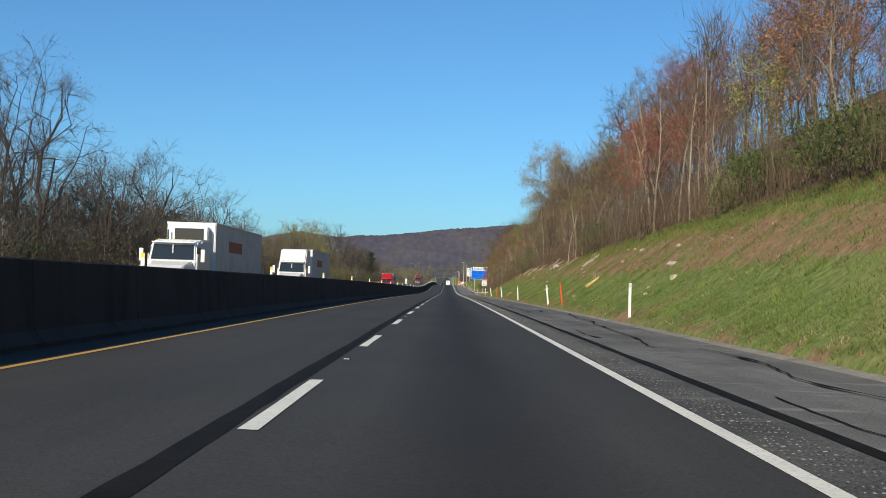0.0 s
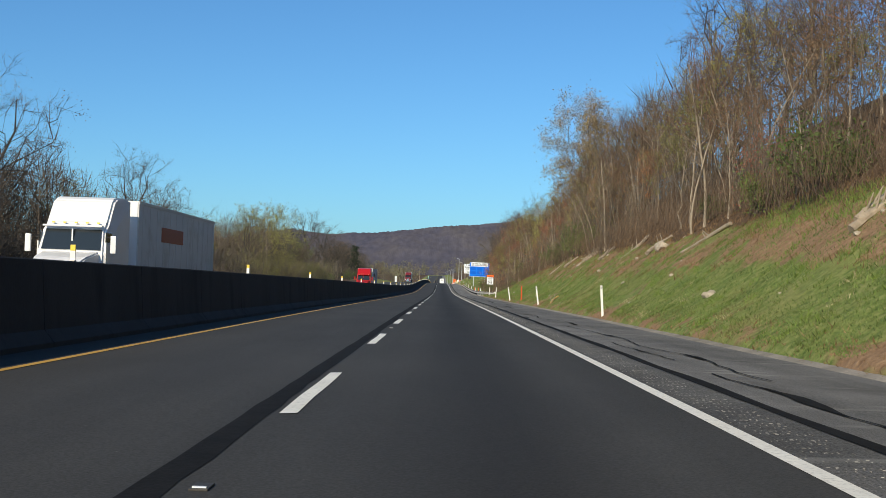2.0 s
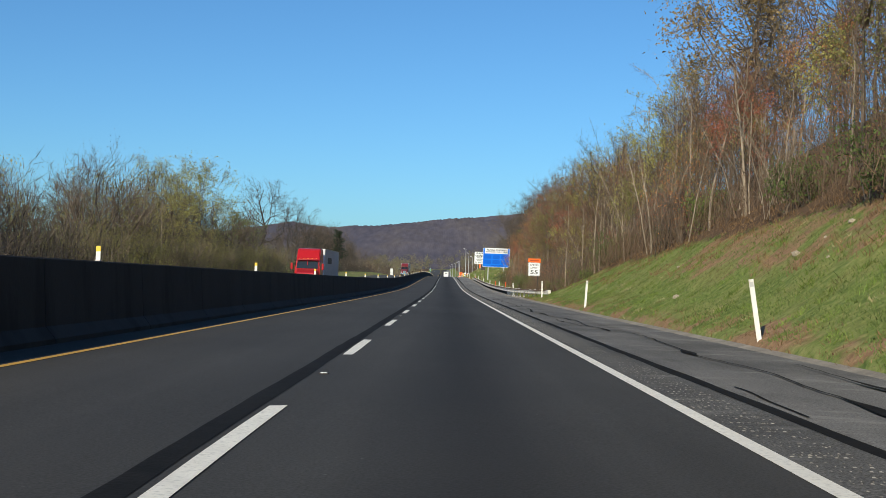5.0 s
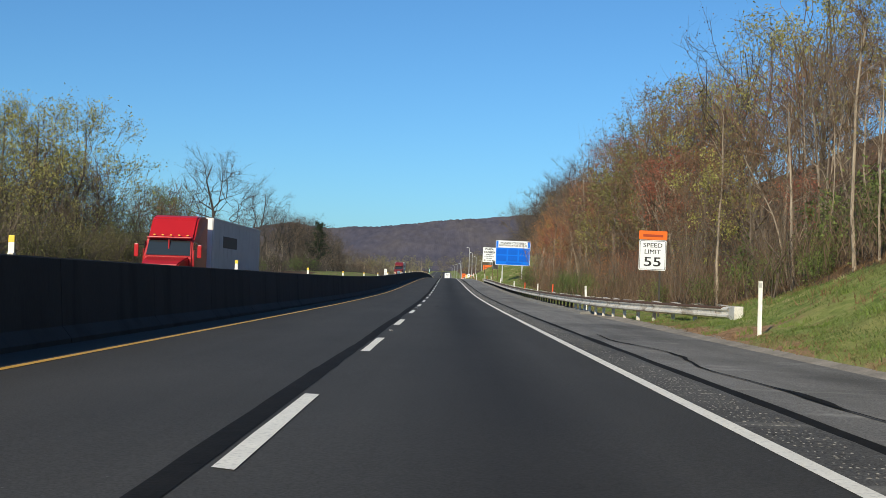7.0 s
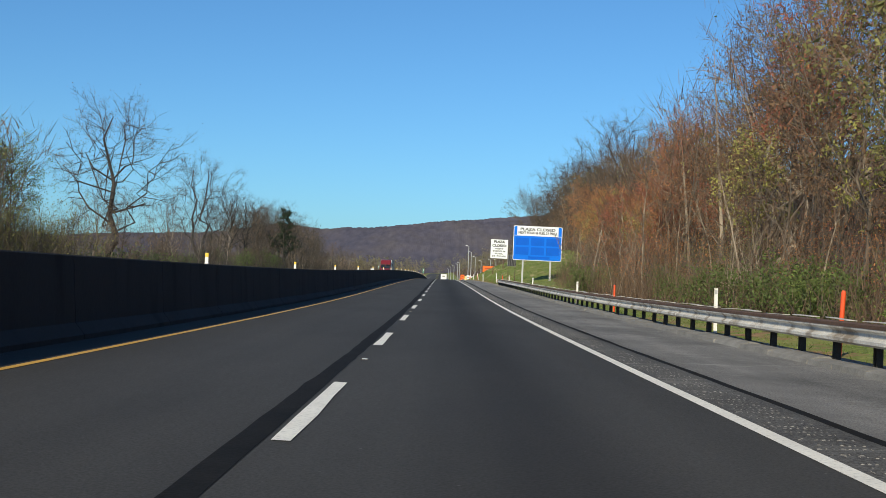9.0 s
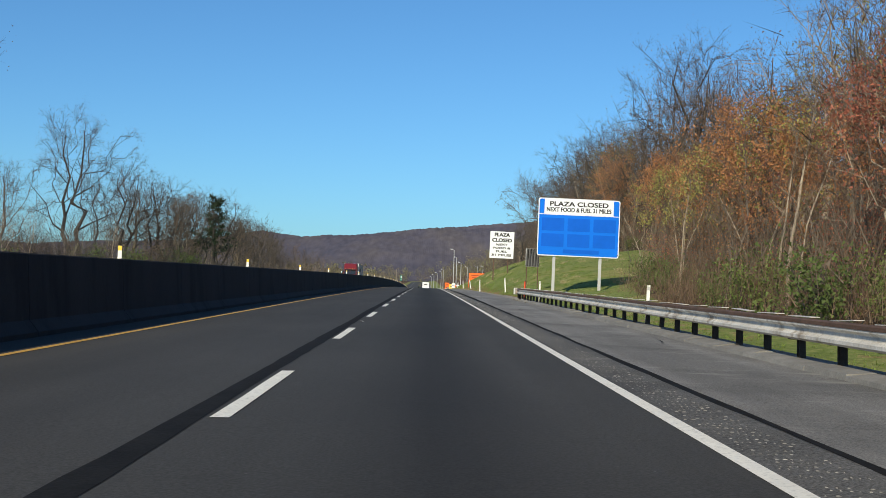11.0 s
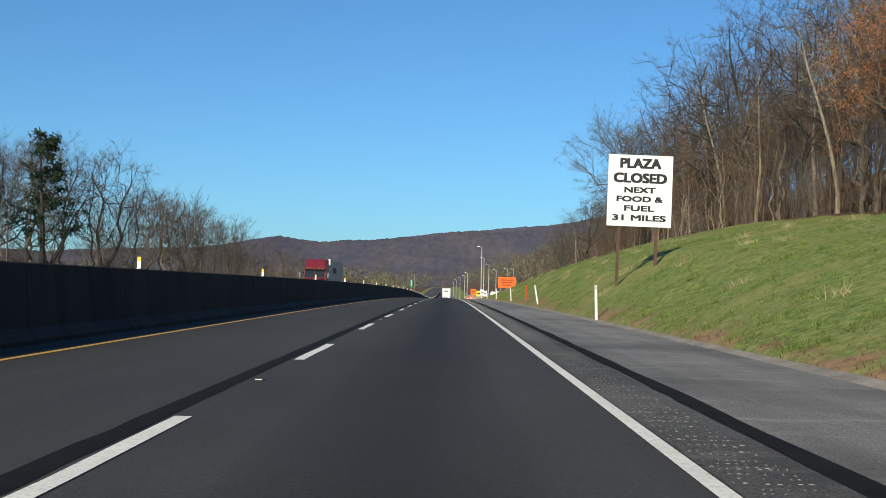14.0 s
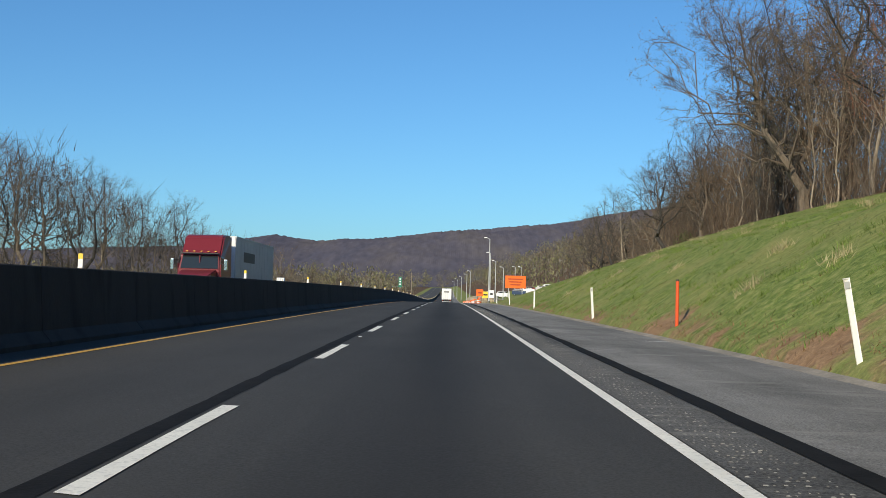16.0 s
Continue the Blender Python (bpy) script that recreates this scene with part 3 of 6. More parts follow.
    for x, y, w, l in ((-.45, 453.0, .18, .5), (.05, 450.6, .14, .55), (-.55, 266.5, .14, .7), (-3.2, 265.2, .15, .4), (-3.3, 464, .16, .4)):
        n = 14
        vs = [(x + .7 * w * math.cos(6.283 * i / n) * rng.uniform(.7, 1.1), y + l * math.sin(6.283 * i / n) * rng.uniform(.7, 1.1), road_z(y) + .005) for i in range(n)]
        tagged(mesh_ob("oil_stain", vs, [tuple(range(n))], M["stain"]), "dark oil stain on the asphalt", "stain", kind="structure")


def build_barrier():
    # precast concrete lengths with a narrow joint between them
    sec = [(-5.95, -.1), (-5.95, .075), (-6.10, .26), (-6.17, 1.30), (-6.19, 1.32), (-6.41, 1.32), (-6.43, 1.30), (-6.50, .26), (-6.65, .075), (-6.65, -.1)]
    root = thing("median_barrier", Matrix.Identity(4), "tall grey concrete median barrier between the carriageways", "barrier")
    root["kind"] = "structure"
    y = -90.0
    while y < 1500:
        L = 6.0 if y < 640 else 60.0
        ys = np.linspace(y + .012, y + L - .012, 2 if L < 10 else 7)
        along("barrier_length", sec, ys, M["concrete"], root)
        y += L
    # small reflectors fixed along the top
    proto = None
    for k in range(-3, 75):
        y = 79.9 + 18.29 * k
        if y < 5 or y > 1300:
            continue
        m = Matrix.Translation((-6.30, y, road_z(y) + 1.322))
        if proto is None:
            proto = thing("barrier_reflector", m, "small white and yellow reflector on the concrete barrier", "reflector", "barrier reflectors")
            part("base", box(0, 0, .012, .09, .10, .024, .004), M["white_post"], proto)
            part("panel", box(0, 0, .10, .085, .025, .16, .006), M["white_post"], proto)
            part("yellow_face", box(0, 0, .225, .085, .027, .10, .006), M["yellow"], proto, "yellow reflective face")
        else:
            copy_thing(proto, m)


def build_mountain():
    outline = [(-2600, 60), (-1500, 75), (-900, 90), (-600, 100), (-470, 118), (-391, 133), (-289, 118), (-213, 126), (-85, 142), (93, 155), (220, 172), (330, 192), (520, 225), (900, 250), (1500, 240), (2600, 200)]
    xs = np.concatenate([np.arange(-2600, -1100, 25.0), np.arange(-1100, 1400, 4.0), np.arange(1400, 2601, 25.0)])
    verts, faces = [], []
    rows = [(2500, 0.0), (2620, .14), (2720, .30), (2820, .46), (2920, .62), (3010, .77), (3090, .89), (3150, .96), (3200, 1.0), (3320, .9), (3600, .3)]
    for yy, k in rows:
        for x in xs:
            top = np.interp(x, [o[0] for o in outline], [o[1] for o in outline])
            z = 18 + (top - 18) * k
            if k > 0:
                z += k * 9 * noise.noise((x * .006, yy * .006, 2)) + (1.8 * noise.noise((x * .05, yy * .03, 5)) if .1 < k else 0)
                z += (2.2 if k == 1.0 else .12) * (rng.random() - .5)
            verts.append((x, yy + 30 * noise.noise((x * .01, yy * .01, 0)), z))
    n = len(xs)
    faces = [(j * n + i, j * n + i + 1, (j + 1) * n + i + 1, (j + 1) * n + i) for j in range(len(rows) - 1) for i in range(n - 1)]
    tagged(mesh_ob("backdrop_mountain", verts, faces, M["mountain"]), "long bare-wooded mountain ridge in the distance, haze in its colour", "mountain", kind="structure")


build_ground()
build_road()
build_barrier()
build_mountain()

# ---- trees and plants ----


class Wood:
    """Collects tapered limbs, twigs and leaves of one plant."""

    def __init__(self, seed):
        self.r = np.random.default_rng(seed)
        self.v, self.f, self.tips, self.ways = [], [], [], []

    def limb(self, pts, rads, sides):
        base = len(self.v)
        n = len(pts)
        for i, (p, rad) in enumerate(zip(pts, rads)):
            d = pts[min(i + 1, n - 1)] - pts[max(i - 1, 0)]
            d = d / (np.linalg.norm(d) + 1e-9)
            u = np.cross(d, (0.31, 0.95, 0.07) if abs(d[2]) > .7 else (0, 0, 1.0))
            u /= np.linalg.norm(u) + 1e-9
            w = np.cross(d, u)
            for k in range(sides):
                a = 6.2832 * k / sides
                self.v.append(p + rad * (math.cos(a) * u + math.sin(a) * w))
        for i in range(n - 1):
            for k in range(sides):
                a, b = base + i * sides + k, base + i * sides + (k + 1) % sides
                self.f += [(a, b, b + sides), (a, b + sides, a + sides)]

    def path(self, p, d, length, n, wander, lift):
        pts = [np.array(p, float)]
        d = np.array(d, float)
        for _ in range(n):
            d = d + self.r.normal(0, wander, 3) + np.array((0, 0, lift))
            d /= np.linalg.norm(d)
            pts.append(pts[-1] + d * length / n)
        return pts

    def tip(self, p, q):
        self.tips.append(q)
        w = q - p
        self.ways.append(w / (np.linalg.norm(w) + 1e-9))

    def tree(self, h, r0, crown, spread, limbs, twigs, upright=.5, wander=.10, fork=1, lean=0.0):
        r = self.r
        for s in range(fork):
            ln = r.normal(0, .05 if fork == 1 else .17, 2)
            tr = self.path((r.normal(0, .05) * fork, r.normal(0, .05) * fork, -.4), (ln[0] + lean, ln[1], 1), h * r.uniform(.9, 1) + .4, 8, .035 + .025 * fork, .05)
            rr = r0 / (1 + .35 * (fork - 1))
            rad = [rr * 1.3] + [rr * (1 - i / 8) ** .8 + .015 for i in range(1, 9)]
            self.limb(tr, rad, 7)
            self.tip(tr[-2], tr[-1])
            for i in range(limbs // fork):
                t = crown + (1 - crown) * (i + r.random()) / (limbs // fork)
                k = min(7.999, t * 8)
                a = int(k)
                p = tr[a] + (tr[a + 1] - tr[a]) * (k - a)
                ang = r.uniform(0, 6.283)
                uu = (t - crown) / (1 - crown + 1e-6)
                up = upright * r.uniform(.4, 1.4) * (.45 + 1.5 * uu)
                prof = (1.0 - .62 * uu ** 2.2 - .22 * (1 - uu) ** 3) * r.uniform(.6, 1.15)
                L = spread * prof
                lp = self.path(p, (math.cos(ang), math.sin(ang), up), L, 4, wander, .045)
                lr = max(.018, rad[a] * .34 * prof)
                self.limb(lp, [lr * (1 - j / 5.0) + .008 for j in range(5)], 4 if r0 > .15 else 3)
                self.tip(lp[-2], lp[-1])
                for _ in range(twigs):
                    q = r.uniform(.22, 1.0) * 3.999
                    b = int(q)
                    p2 = lp[b] + (lp[b + 1] - lp[b]) * (q - b)
                    dd = lp[b + 1] - lp[b]
                    dd = dd / np.linalg.norm(dd) + r.normal(0, .62, 3) + np.array((0, 0, .18))
                    tp = self.path(p2, dd / np.linalg.norm(dd), L * r.uniform(.25, .55), 2, .2, .06)
                    self.limb(tp, [lr * .4 + .008, lr * .26 + .006, .005], 3)
                    self.tip(tp[0], tp[1])
                    self.tip(tp[1], tp[2])

    def bow(self, a, b, out, n, jit):
        """A branch from a to b that starts outwards and bends up."""
        c = np.array((a[0] + (b[0] - a[0]) * out, a[1] + (b[1] - a[1]) * out, a[2] + (b[2] - a[2]) * .32))
        L = np.linalg.norm(b - a)
        pts = []
        for i in range(n + 1):
            t = i / n
            p = (1 - t) ** 2 * a + 2 * t * (1 - t) * c + t * t * b
            pts.append(p + (self.r.normal(0, jit * L, 3) if 0 < i < n else 0))
        return pts

    def dome(self, h, r0, bole, wide, limbs, subs, twigs, fork=1, lean=0.0, crook=.05, sides=4, drop=-.35):
        """A broad tree: limbs leave the bole and fan out, dividing twice more, to a rounded, uneven crown."""
        r = self.r
        mid = np.array((lean * h * .62, 0, h * (.58 + .25 * bole)))
        hz = h - mid[2]
        tops = []
        for s in range(fork):
            off = r.normal(0, .16 * wide, 2) * (fork > 1)
            tr = self.bow(np.array((r.normal(0, .1) * (fork - 1), r.normal(0, .1) * (fork - 1), -.4)), np.array((mid[0] + off[0], mid[1] + off[1], h * r.uniform(.80, .90))), .35, 8, .012 + crook * .2)
            rr = r0 / (1 + .3 * (fork - 1))
            rad = [rr * 1.35] + [rr * (1 - i / 8.4) ** .9 + .012 for i in range(1, 9)]
            self.limb(tr, rad, 7)
            self.tip(tr[-2], tr[-1])
            tops.append((tr, rad))
        lumps = r.uniform(.74, 1.06, 9)
        for i in range(limbs):
            tr, rad = tops[i % fork]
            az = 2.4 * i + r.uniform(-.5, .5)
            el = drop + (1.45 - drop) * ((i + r.random()) / limbs) ** .8
            k = lumps[i % 9] * r.uniform(.66, .84)
            end = mid + np.array((wide * k * math.cos(el) * math.cos(az), wide * k * math.cos(el) * math.sin(az), hz * k * math.sin(el) * (1 if el > 0 else .9)))
            t = np.clip((end[2] - .75 * math.hypot(end[0] - mid[0], end[1] - mid[1])) / h, bole, .80)
            q = t * 8
            a = min(7, int(q))
            start = tr[a] + (tr[a + 1] - tr[a]) * (q - a)
            lp = self.bow(start, end, .62, 5, crook)
            lr = max(.02, rad[a] * r.uniform(.30, .45))
            self.limb(lp, [lr * (1 - j / 6.0) + .008 for j in range(6)], sides)
            self.tip(lp[-2], lp[-1])
            for n in range(subs):
                u = (.22 + .78 * (n + r.random()) / subs) * 4.999
                b = int(u)
                p = lp[b] + (lp[b + 1] - lp[b]) * (u - b)
                ahead = (lp[b + 1] - lp[b]) / np.linalg.norm(lp[b + 1] - lp[b])
                away = (p - mid) / (np.linalg.norm(p - mid) + 1e-6)
                d = ahead * .70 + away * .55 + r.normal(0, .66, 3) + np.array((0, 0, .08))
                d /= np.linalg.norm(d)
                sl = wide * r.uniform(.20, .36)
                sp = self.bow(p, p + d * sl, .6, 2, crook)
                sr = lr * .38
                self.limb(sp, [sr + .005, sr * .6 + .004, .006], 3)
                self.tip(sp[1], sp[2])
                for _ in range(twigs):
                    v = r.uniform(.15, 1.0) * 1.999
                    g = int(v)
                    p2 = sp[g] + (sp[g + 1] - sp[g]) * (v - g)
                    d2 = d + r.normal(0, .75, 3) + np.array((0, 0, .05))
                    d2 /= np.linalg.norm(d2)
                    tl = sl * r.uniform(.35, .62)
                    self.limb([p2, p2 + d2 * tl], [sr * .28 + .005, .004], 3)
                    self.tip(p2 + d2 * tl * .45, p2 + d2 * tl)

    def bare_twigs(self, n, length, width):
        """The finest twigs: slim tapering slivers that fan out from the branch ends."""
        r = self.r
        T, W = np.array(self.tips), np.array(self.ways)
        i = r.choice(len(T), n)
        d = W[i] + r.normal(0, .62, (n, 3)) + np.array((0, 0, .10))
        d /= np.linalg.norm(d, axis=1)[:, None]
        L = (length * r.uniform(.4, 1.3, n))[:, None]
        p = T[i] - W[i] * (length * r.uniform(0, 1.0, n))[:, None]
        side = np.cross(d, r.normal(0, 1, (n, 3)))
        side /= np.linalg.norm(side, axis=1)[:, None] + 1e-9
        V = np.stack([p - side * width, p + side * width, p + d * L], 1).reshape(-1, 3)
        b = len(self.v)
        self.coarse, self.coarse_f = b, len(self.f)
        self.v += list(V)
        self.f += [(b + 3 * k, b + 3 * k + 1, b + 3 * k + 2) for k in range(n)]
        self.ends = p + d * L

    def leaves(self, n, size, scatter):
        r = self.r
        E = np.concatenate([np.array(self.tips), self.ends])
        w = r.random(len(E)) ** 2 + .05
        c = E[r.choice(len(E), n, p=w / w.sum())] + r.normal(0, scatter, (n, 3))
        u = r.normal(0, 1, (n, 3))
        u /= np.linalg.norm(u, axis=1)[:, None]
        t = np.cross(u, r.normal(0, 1, (n, 3)))
        t /= np.linalg.norm(t, axis=1)[:, None] + 1e-9
        s = (size * r.uniform(.5, 1.4, n))[:, None]
        V = np.stack([c - u * s + t * s * .6, c - u * s - t * s * .6, c + u * s], 1).reshape(-1, 3)
        return V, np.arange(3 * n).reshape(-1, 3)


PROTO = {}
TWIG = {"bud_haze": "twig", "bud_red": "twig_red", "bud_orange": "twig_red", "bud_grey": "twig_grey", "bud_dusk": "twig", "leaf_green": "twig_grey", "bud_yellow": "twig_grey"}


def keep(key, w, name, label, bark, leaf, leaf_n, leaf_size, scatter, trunk_name, crown_name, fine_bark=None):
    lv, lf = w.leaves(leaf_n, leaf_size, scatter)
    V, F, k = np.array(w.v), np.array(w.f), w.coarse
    PROTO[key] = dict(name=name, label=label, parts=[(trunk_name, bark, V[:k], F[:w.coarse_f]), ("branchwork", fine_bark or bark, V[k:], F[w.coarse_f:] - k), (crown_name, leaf, lv, lf)], meshes=None)


def make_tree(key, label, seed, bark, leaf, leaf_n, leaf_size, scatter, fine, fine_len=.75, **kw):
    w = Wood(seed)
    if "bole" in kw:
        w.dome(**kw)
    else:
        w.tree(**kw)
    w.bare_twigs(fine, fine_len, .0095)
    keep(key, w, "sapling" if key.startswith("pole") else "deciduous_tree", label, bark, leaf, leaf_n, leaf_size, scatter, "trunk", "crown", TWIG.get(leaf, "twig_brown"))


def make_bush(key, name, label, seed, bark, leaf, h, stems, fine, leaf_n, leaf_size, scatter, wide=.5):
    w = Wood(seed)
    r = w.r
    for _ in range(stems):
        a, k = r.uniform(0, 6.283), r.uniform(.05, wide)
        p = w.path((r.normal(0, .45), r.normal(0, .45), -.2), (k * math.cos(a), k * math.sin(a), 1), h * r.uniform(.55, 1.05), 4, .12, .03)
        w.limb(p, [.03, .024, .018, .012, .006], 3)
        for b in (1, 2, 3, 3):
            w.tip(p[b], p[b + 1])
    w.bare_twigs(fine, h * .28, .0075)
    keep(key, w, name, label, bark, leaf, leaf_n, leaf_size, scatter, "woody_base", "foliage")


def make_pine(key, seed, h):
    w = Wood(seed)
    r = w.r
    tr = w.path((0, 0, -.4), (0, 0, 1), h + .4, 8, .02, .05)
    w.limb(tr, [.24 * (1 - i / 8.6) + .02 for i in range(9)], 7)
    for lv in range(13):
        t = .26 + .73 * lv / 13
        z = h * t
        for k in range(4):
            if r.random() < .2:
                continue
            a = r.uniform(0, 6.283)
            L = ((1.05 - t) * h * .40 + .3) * r.uniform(.4, 1.25)
            p = w.path((0, 0, z + r.normal(0, .15)), (math.cos(a), math.sin(a), .05), L, 4, .06, .04)
            w.limb(p, [.05, .035, .025, .015, .006], 4)
            for q in range(2, 5):
                w.tip(p[q - 1], p[q])
    w.bare_twigs(700, .5, .01)
    keep(key, w, "pine_tree", "dark green pine tree with uneven flat branches", "dark_bark", "needle", 4600, .12, .15, "trunk", "crown")


KINDS = [("red", "bud_red", "deciduous tree with a haze of red spring buds", 4800, .070), ("orange", "bud_orange", "deciduous tree with orange-brown young leaves", 4800, .074),
         ("brown", "bud_brown", "nearly bare deciduous tree with brown buds", 3400, .066), ("grey", "bud_grey", "bare grey-brown deciduous tree with fine twigs", 1500, .055),
         ("yellow", "bud_yellow", "deciduous tree with yellow-green spring leaves", 4000, .094), ("dusk", "bud_dusk", "bare tree with dense fine twigs, coloured dark for shade", 1500, .05), ("green", "leaf_green", "tree with fresh green leaves", 4200, .085), ("olive", "leaf_olive", "tree with olive-brown young leaves", 4000, .092)]
# dusk kind, and dark_bark on grey and olive: wood shade put into colour
for i, (k, leaf, lab, ln, ls) in enumerate(KINDS):
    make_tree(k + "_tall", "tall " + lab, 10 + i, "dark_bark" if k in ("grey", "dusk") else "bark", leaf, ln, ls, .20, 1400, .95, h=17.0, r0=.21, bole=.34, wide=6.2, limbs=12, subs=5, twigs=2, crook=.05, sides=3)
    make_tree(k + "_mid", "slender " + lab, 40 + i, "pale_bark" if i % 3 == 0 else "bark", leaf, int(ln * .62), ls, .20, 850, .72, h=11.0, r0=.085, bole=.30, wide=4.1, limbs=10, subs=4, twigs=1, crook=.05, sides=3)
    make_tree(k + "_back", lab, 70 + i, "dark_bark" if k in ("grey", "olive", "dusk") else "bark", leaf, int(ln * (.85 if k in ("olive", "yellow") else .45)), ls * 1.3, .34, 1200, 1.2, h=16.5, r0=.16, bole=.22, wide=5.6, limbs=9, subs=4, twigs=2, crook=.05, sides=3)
make_tree("oak_a", "broad bare tree with a forked dark trunk", 101, "dark_bark", "bud_haze", 3000, .050, .22, 3400, .8, h=18, r0=.40, bole=.27, wide=8.0, limbs=13, subs=7, twigs=4, fork=2, crook=.07)
make_tree("oak_b", "broad bare tree with wide crooked limbs", 102, "dark_bark", "bud_haze", 3000, .050, .22, 3400, .8, h=17, r0=.40, bole=.2, wide=8.6, limbs=13, subs=7, twigs=4, crook=.09)
make_tree("oak_c", "round-crowned bare tree with fine radiating twigs", 105, "bark", "bud_haze", 2400, .048, .20, 3800, .95, h=16, r0=.33, bole=.16, wide=8.0, limbs=15, subs=7, twigs=4, crook=.04)
make_tree("oak_lean", "large bare tree that leans out over the grass", 107, "bark", "bud_haze", 6500, .055, .25, 7500, .75, h=15.5, r0=.36, bole=.22, wide=8.0, limbs=20, subs=9, twigs=5, crook=.08, lean=-.46)
make_tree("forest_tall", "tall forest tree with a long pale trunk and crooked limbs", 108, "pale_bark", "bud_grey", 900, .04, .18, 2600, .9, h=18, r0=.24, bole=.50, wide=6.0, limbs=10, subs=6, twigs=4, crook=.07, drop=-.5)
make_tree("snag", "pale nearly bare tree with a straight trunk", 103, "pale_bark", "bud_yellow", 400, .04, .2, 520, .6, h=18, r0=.20, crown=.5, spread=3.6, limbs=12, twigs=5, upright=.6, wander=.14)
make_tree("roadside_big", "large spreading tree with yellow-tan spring leaves", 104, "bark", "bud_tan", 20000, .105, .45, 3000, .9, h=21.0, r0=.38, bole=.30, wide=7.8, limbs=20, subs=7, twigs=3, fork=2, crook=.07, drop=-.75)
for i in range(4):
    make_tree("pole_%d" % i, "slender bare sapling with a pale stem", 120 + i, "pale_bark", "bud_brown", 260, .035, .12, 380, .6, h=9.5, r0=(.055, .07, .045, .06)[i], crown=.45, spread=1.5, upright=1.6, wander=.12, limbs=8, twigs=2, lean=(.08, -.06, -.12, .03)[i])
for i in range(4):
    make_bush("thicket_%d" % i, "thicket", "brown leafless thicket of thin stems", 200 + i, "pale_bark" if i == 1 else "bark", ("bud_brown", "bud_brown", "bud_grey", "leaf_olive")[i], 4.4, 9, 480, 260, .035, .25)
for i in range(3):
    make_bush("ivy_%d" % i, "evergreen_shrub", "dark green evergreen shrub at the wood's edge", 210 + i, "dark_bark", ("ivy", "ivy", "leaf_green")[i], 2.6, 11, 250, 1900, .075, .27, .8)
    make_bush("redbush_%d" % i, "shrub", ("reddish budding shrub with fine twigs", "orange-brown budding shrub with fine twigs", "olive budding shrub with fine twigs")[i], 220 + i, "bark", ("bud_red", "bud_orange", "leaf_olive")[i], 4.8, 12, 700, 1700, .042, .26, .7)
# shrubs whose dark colour stands in for shade low in the far-side woods
for i in range(2):
    make_bush("dusk_%d" % i, "thicket_shrub", "leafless shrub with a dense mass of twigs, darkened for shade", 230 + i, "dark_bark", "bud_dusk", 5.5, 14, 700, 1300, .085, .40, .8)
make_pine("pine", 300, 12.5)

PLANTED = []        # key, x, y, scale, turn, single


def plant(key, x, y, scale=1.0, single=False, turn=None, label=""):
    PLANTED.append((key, x, y, scale, rng.uniform(0, 360) if turn is None else turn, single, label, rng.uniform(.92, 1.08), rng.uniform(.92, 1.08)))


def pick(table, y):
    """A kind by weights that change along the road."""
    ks = list(table)
    w = np.array([np.interp(y, *table[k]) for k in ks]) + 1e-6
    return ks[rng.choice(len(ks), p=w / w.sum())]


MIXED = {"red": ([0, 70, 110, 200, 250, 290, 330, 380, 410, 425, 700], [2.4, 2, 1.0, .3, .6, .8, .4, .4, .3, 0, 0]),
         "orange": ([0, 80, 110, 150, 230, 300, 340, 400, 425, 700], [1.4, 1.2, .4, .4, .8, 1.6, 2.8, 2.6, .2, 0]),
         "brown": ([0, 100, 200, 300, 450, 700], [3.5, 4, 4, 3, 4, 4]), "grey": ([0, 100, 300, 430, 700], [2, 2, 1.6, 5, 5]),
         "yellow": ([0, 60, 100, 220, 300, 400, 430, 700], [.4, .4, .5, 1.4, 2.6, 2.2, .1, .05]), "olive": ([0, 60, 200, 300, 400, 430, 700], [.4, .4, 1.0, 2.0, 1.2, .2, .1])}


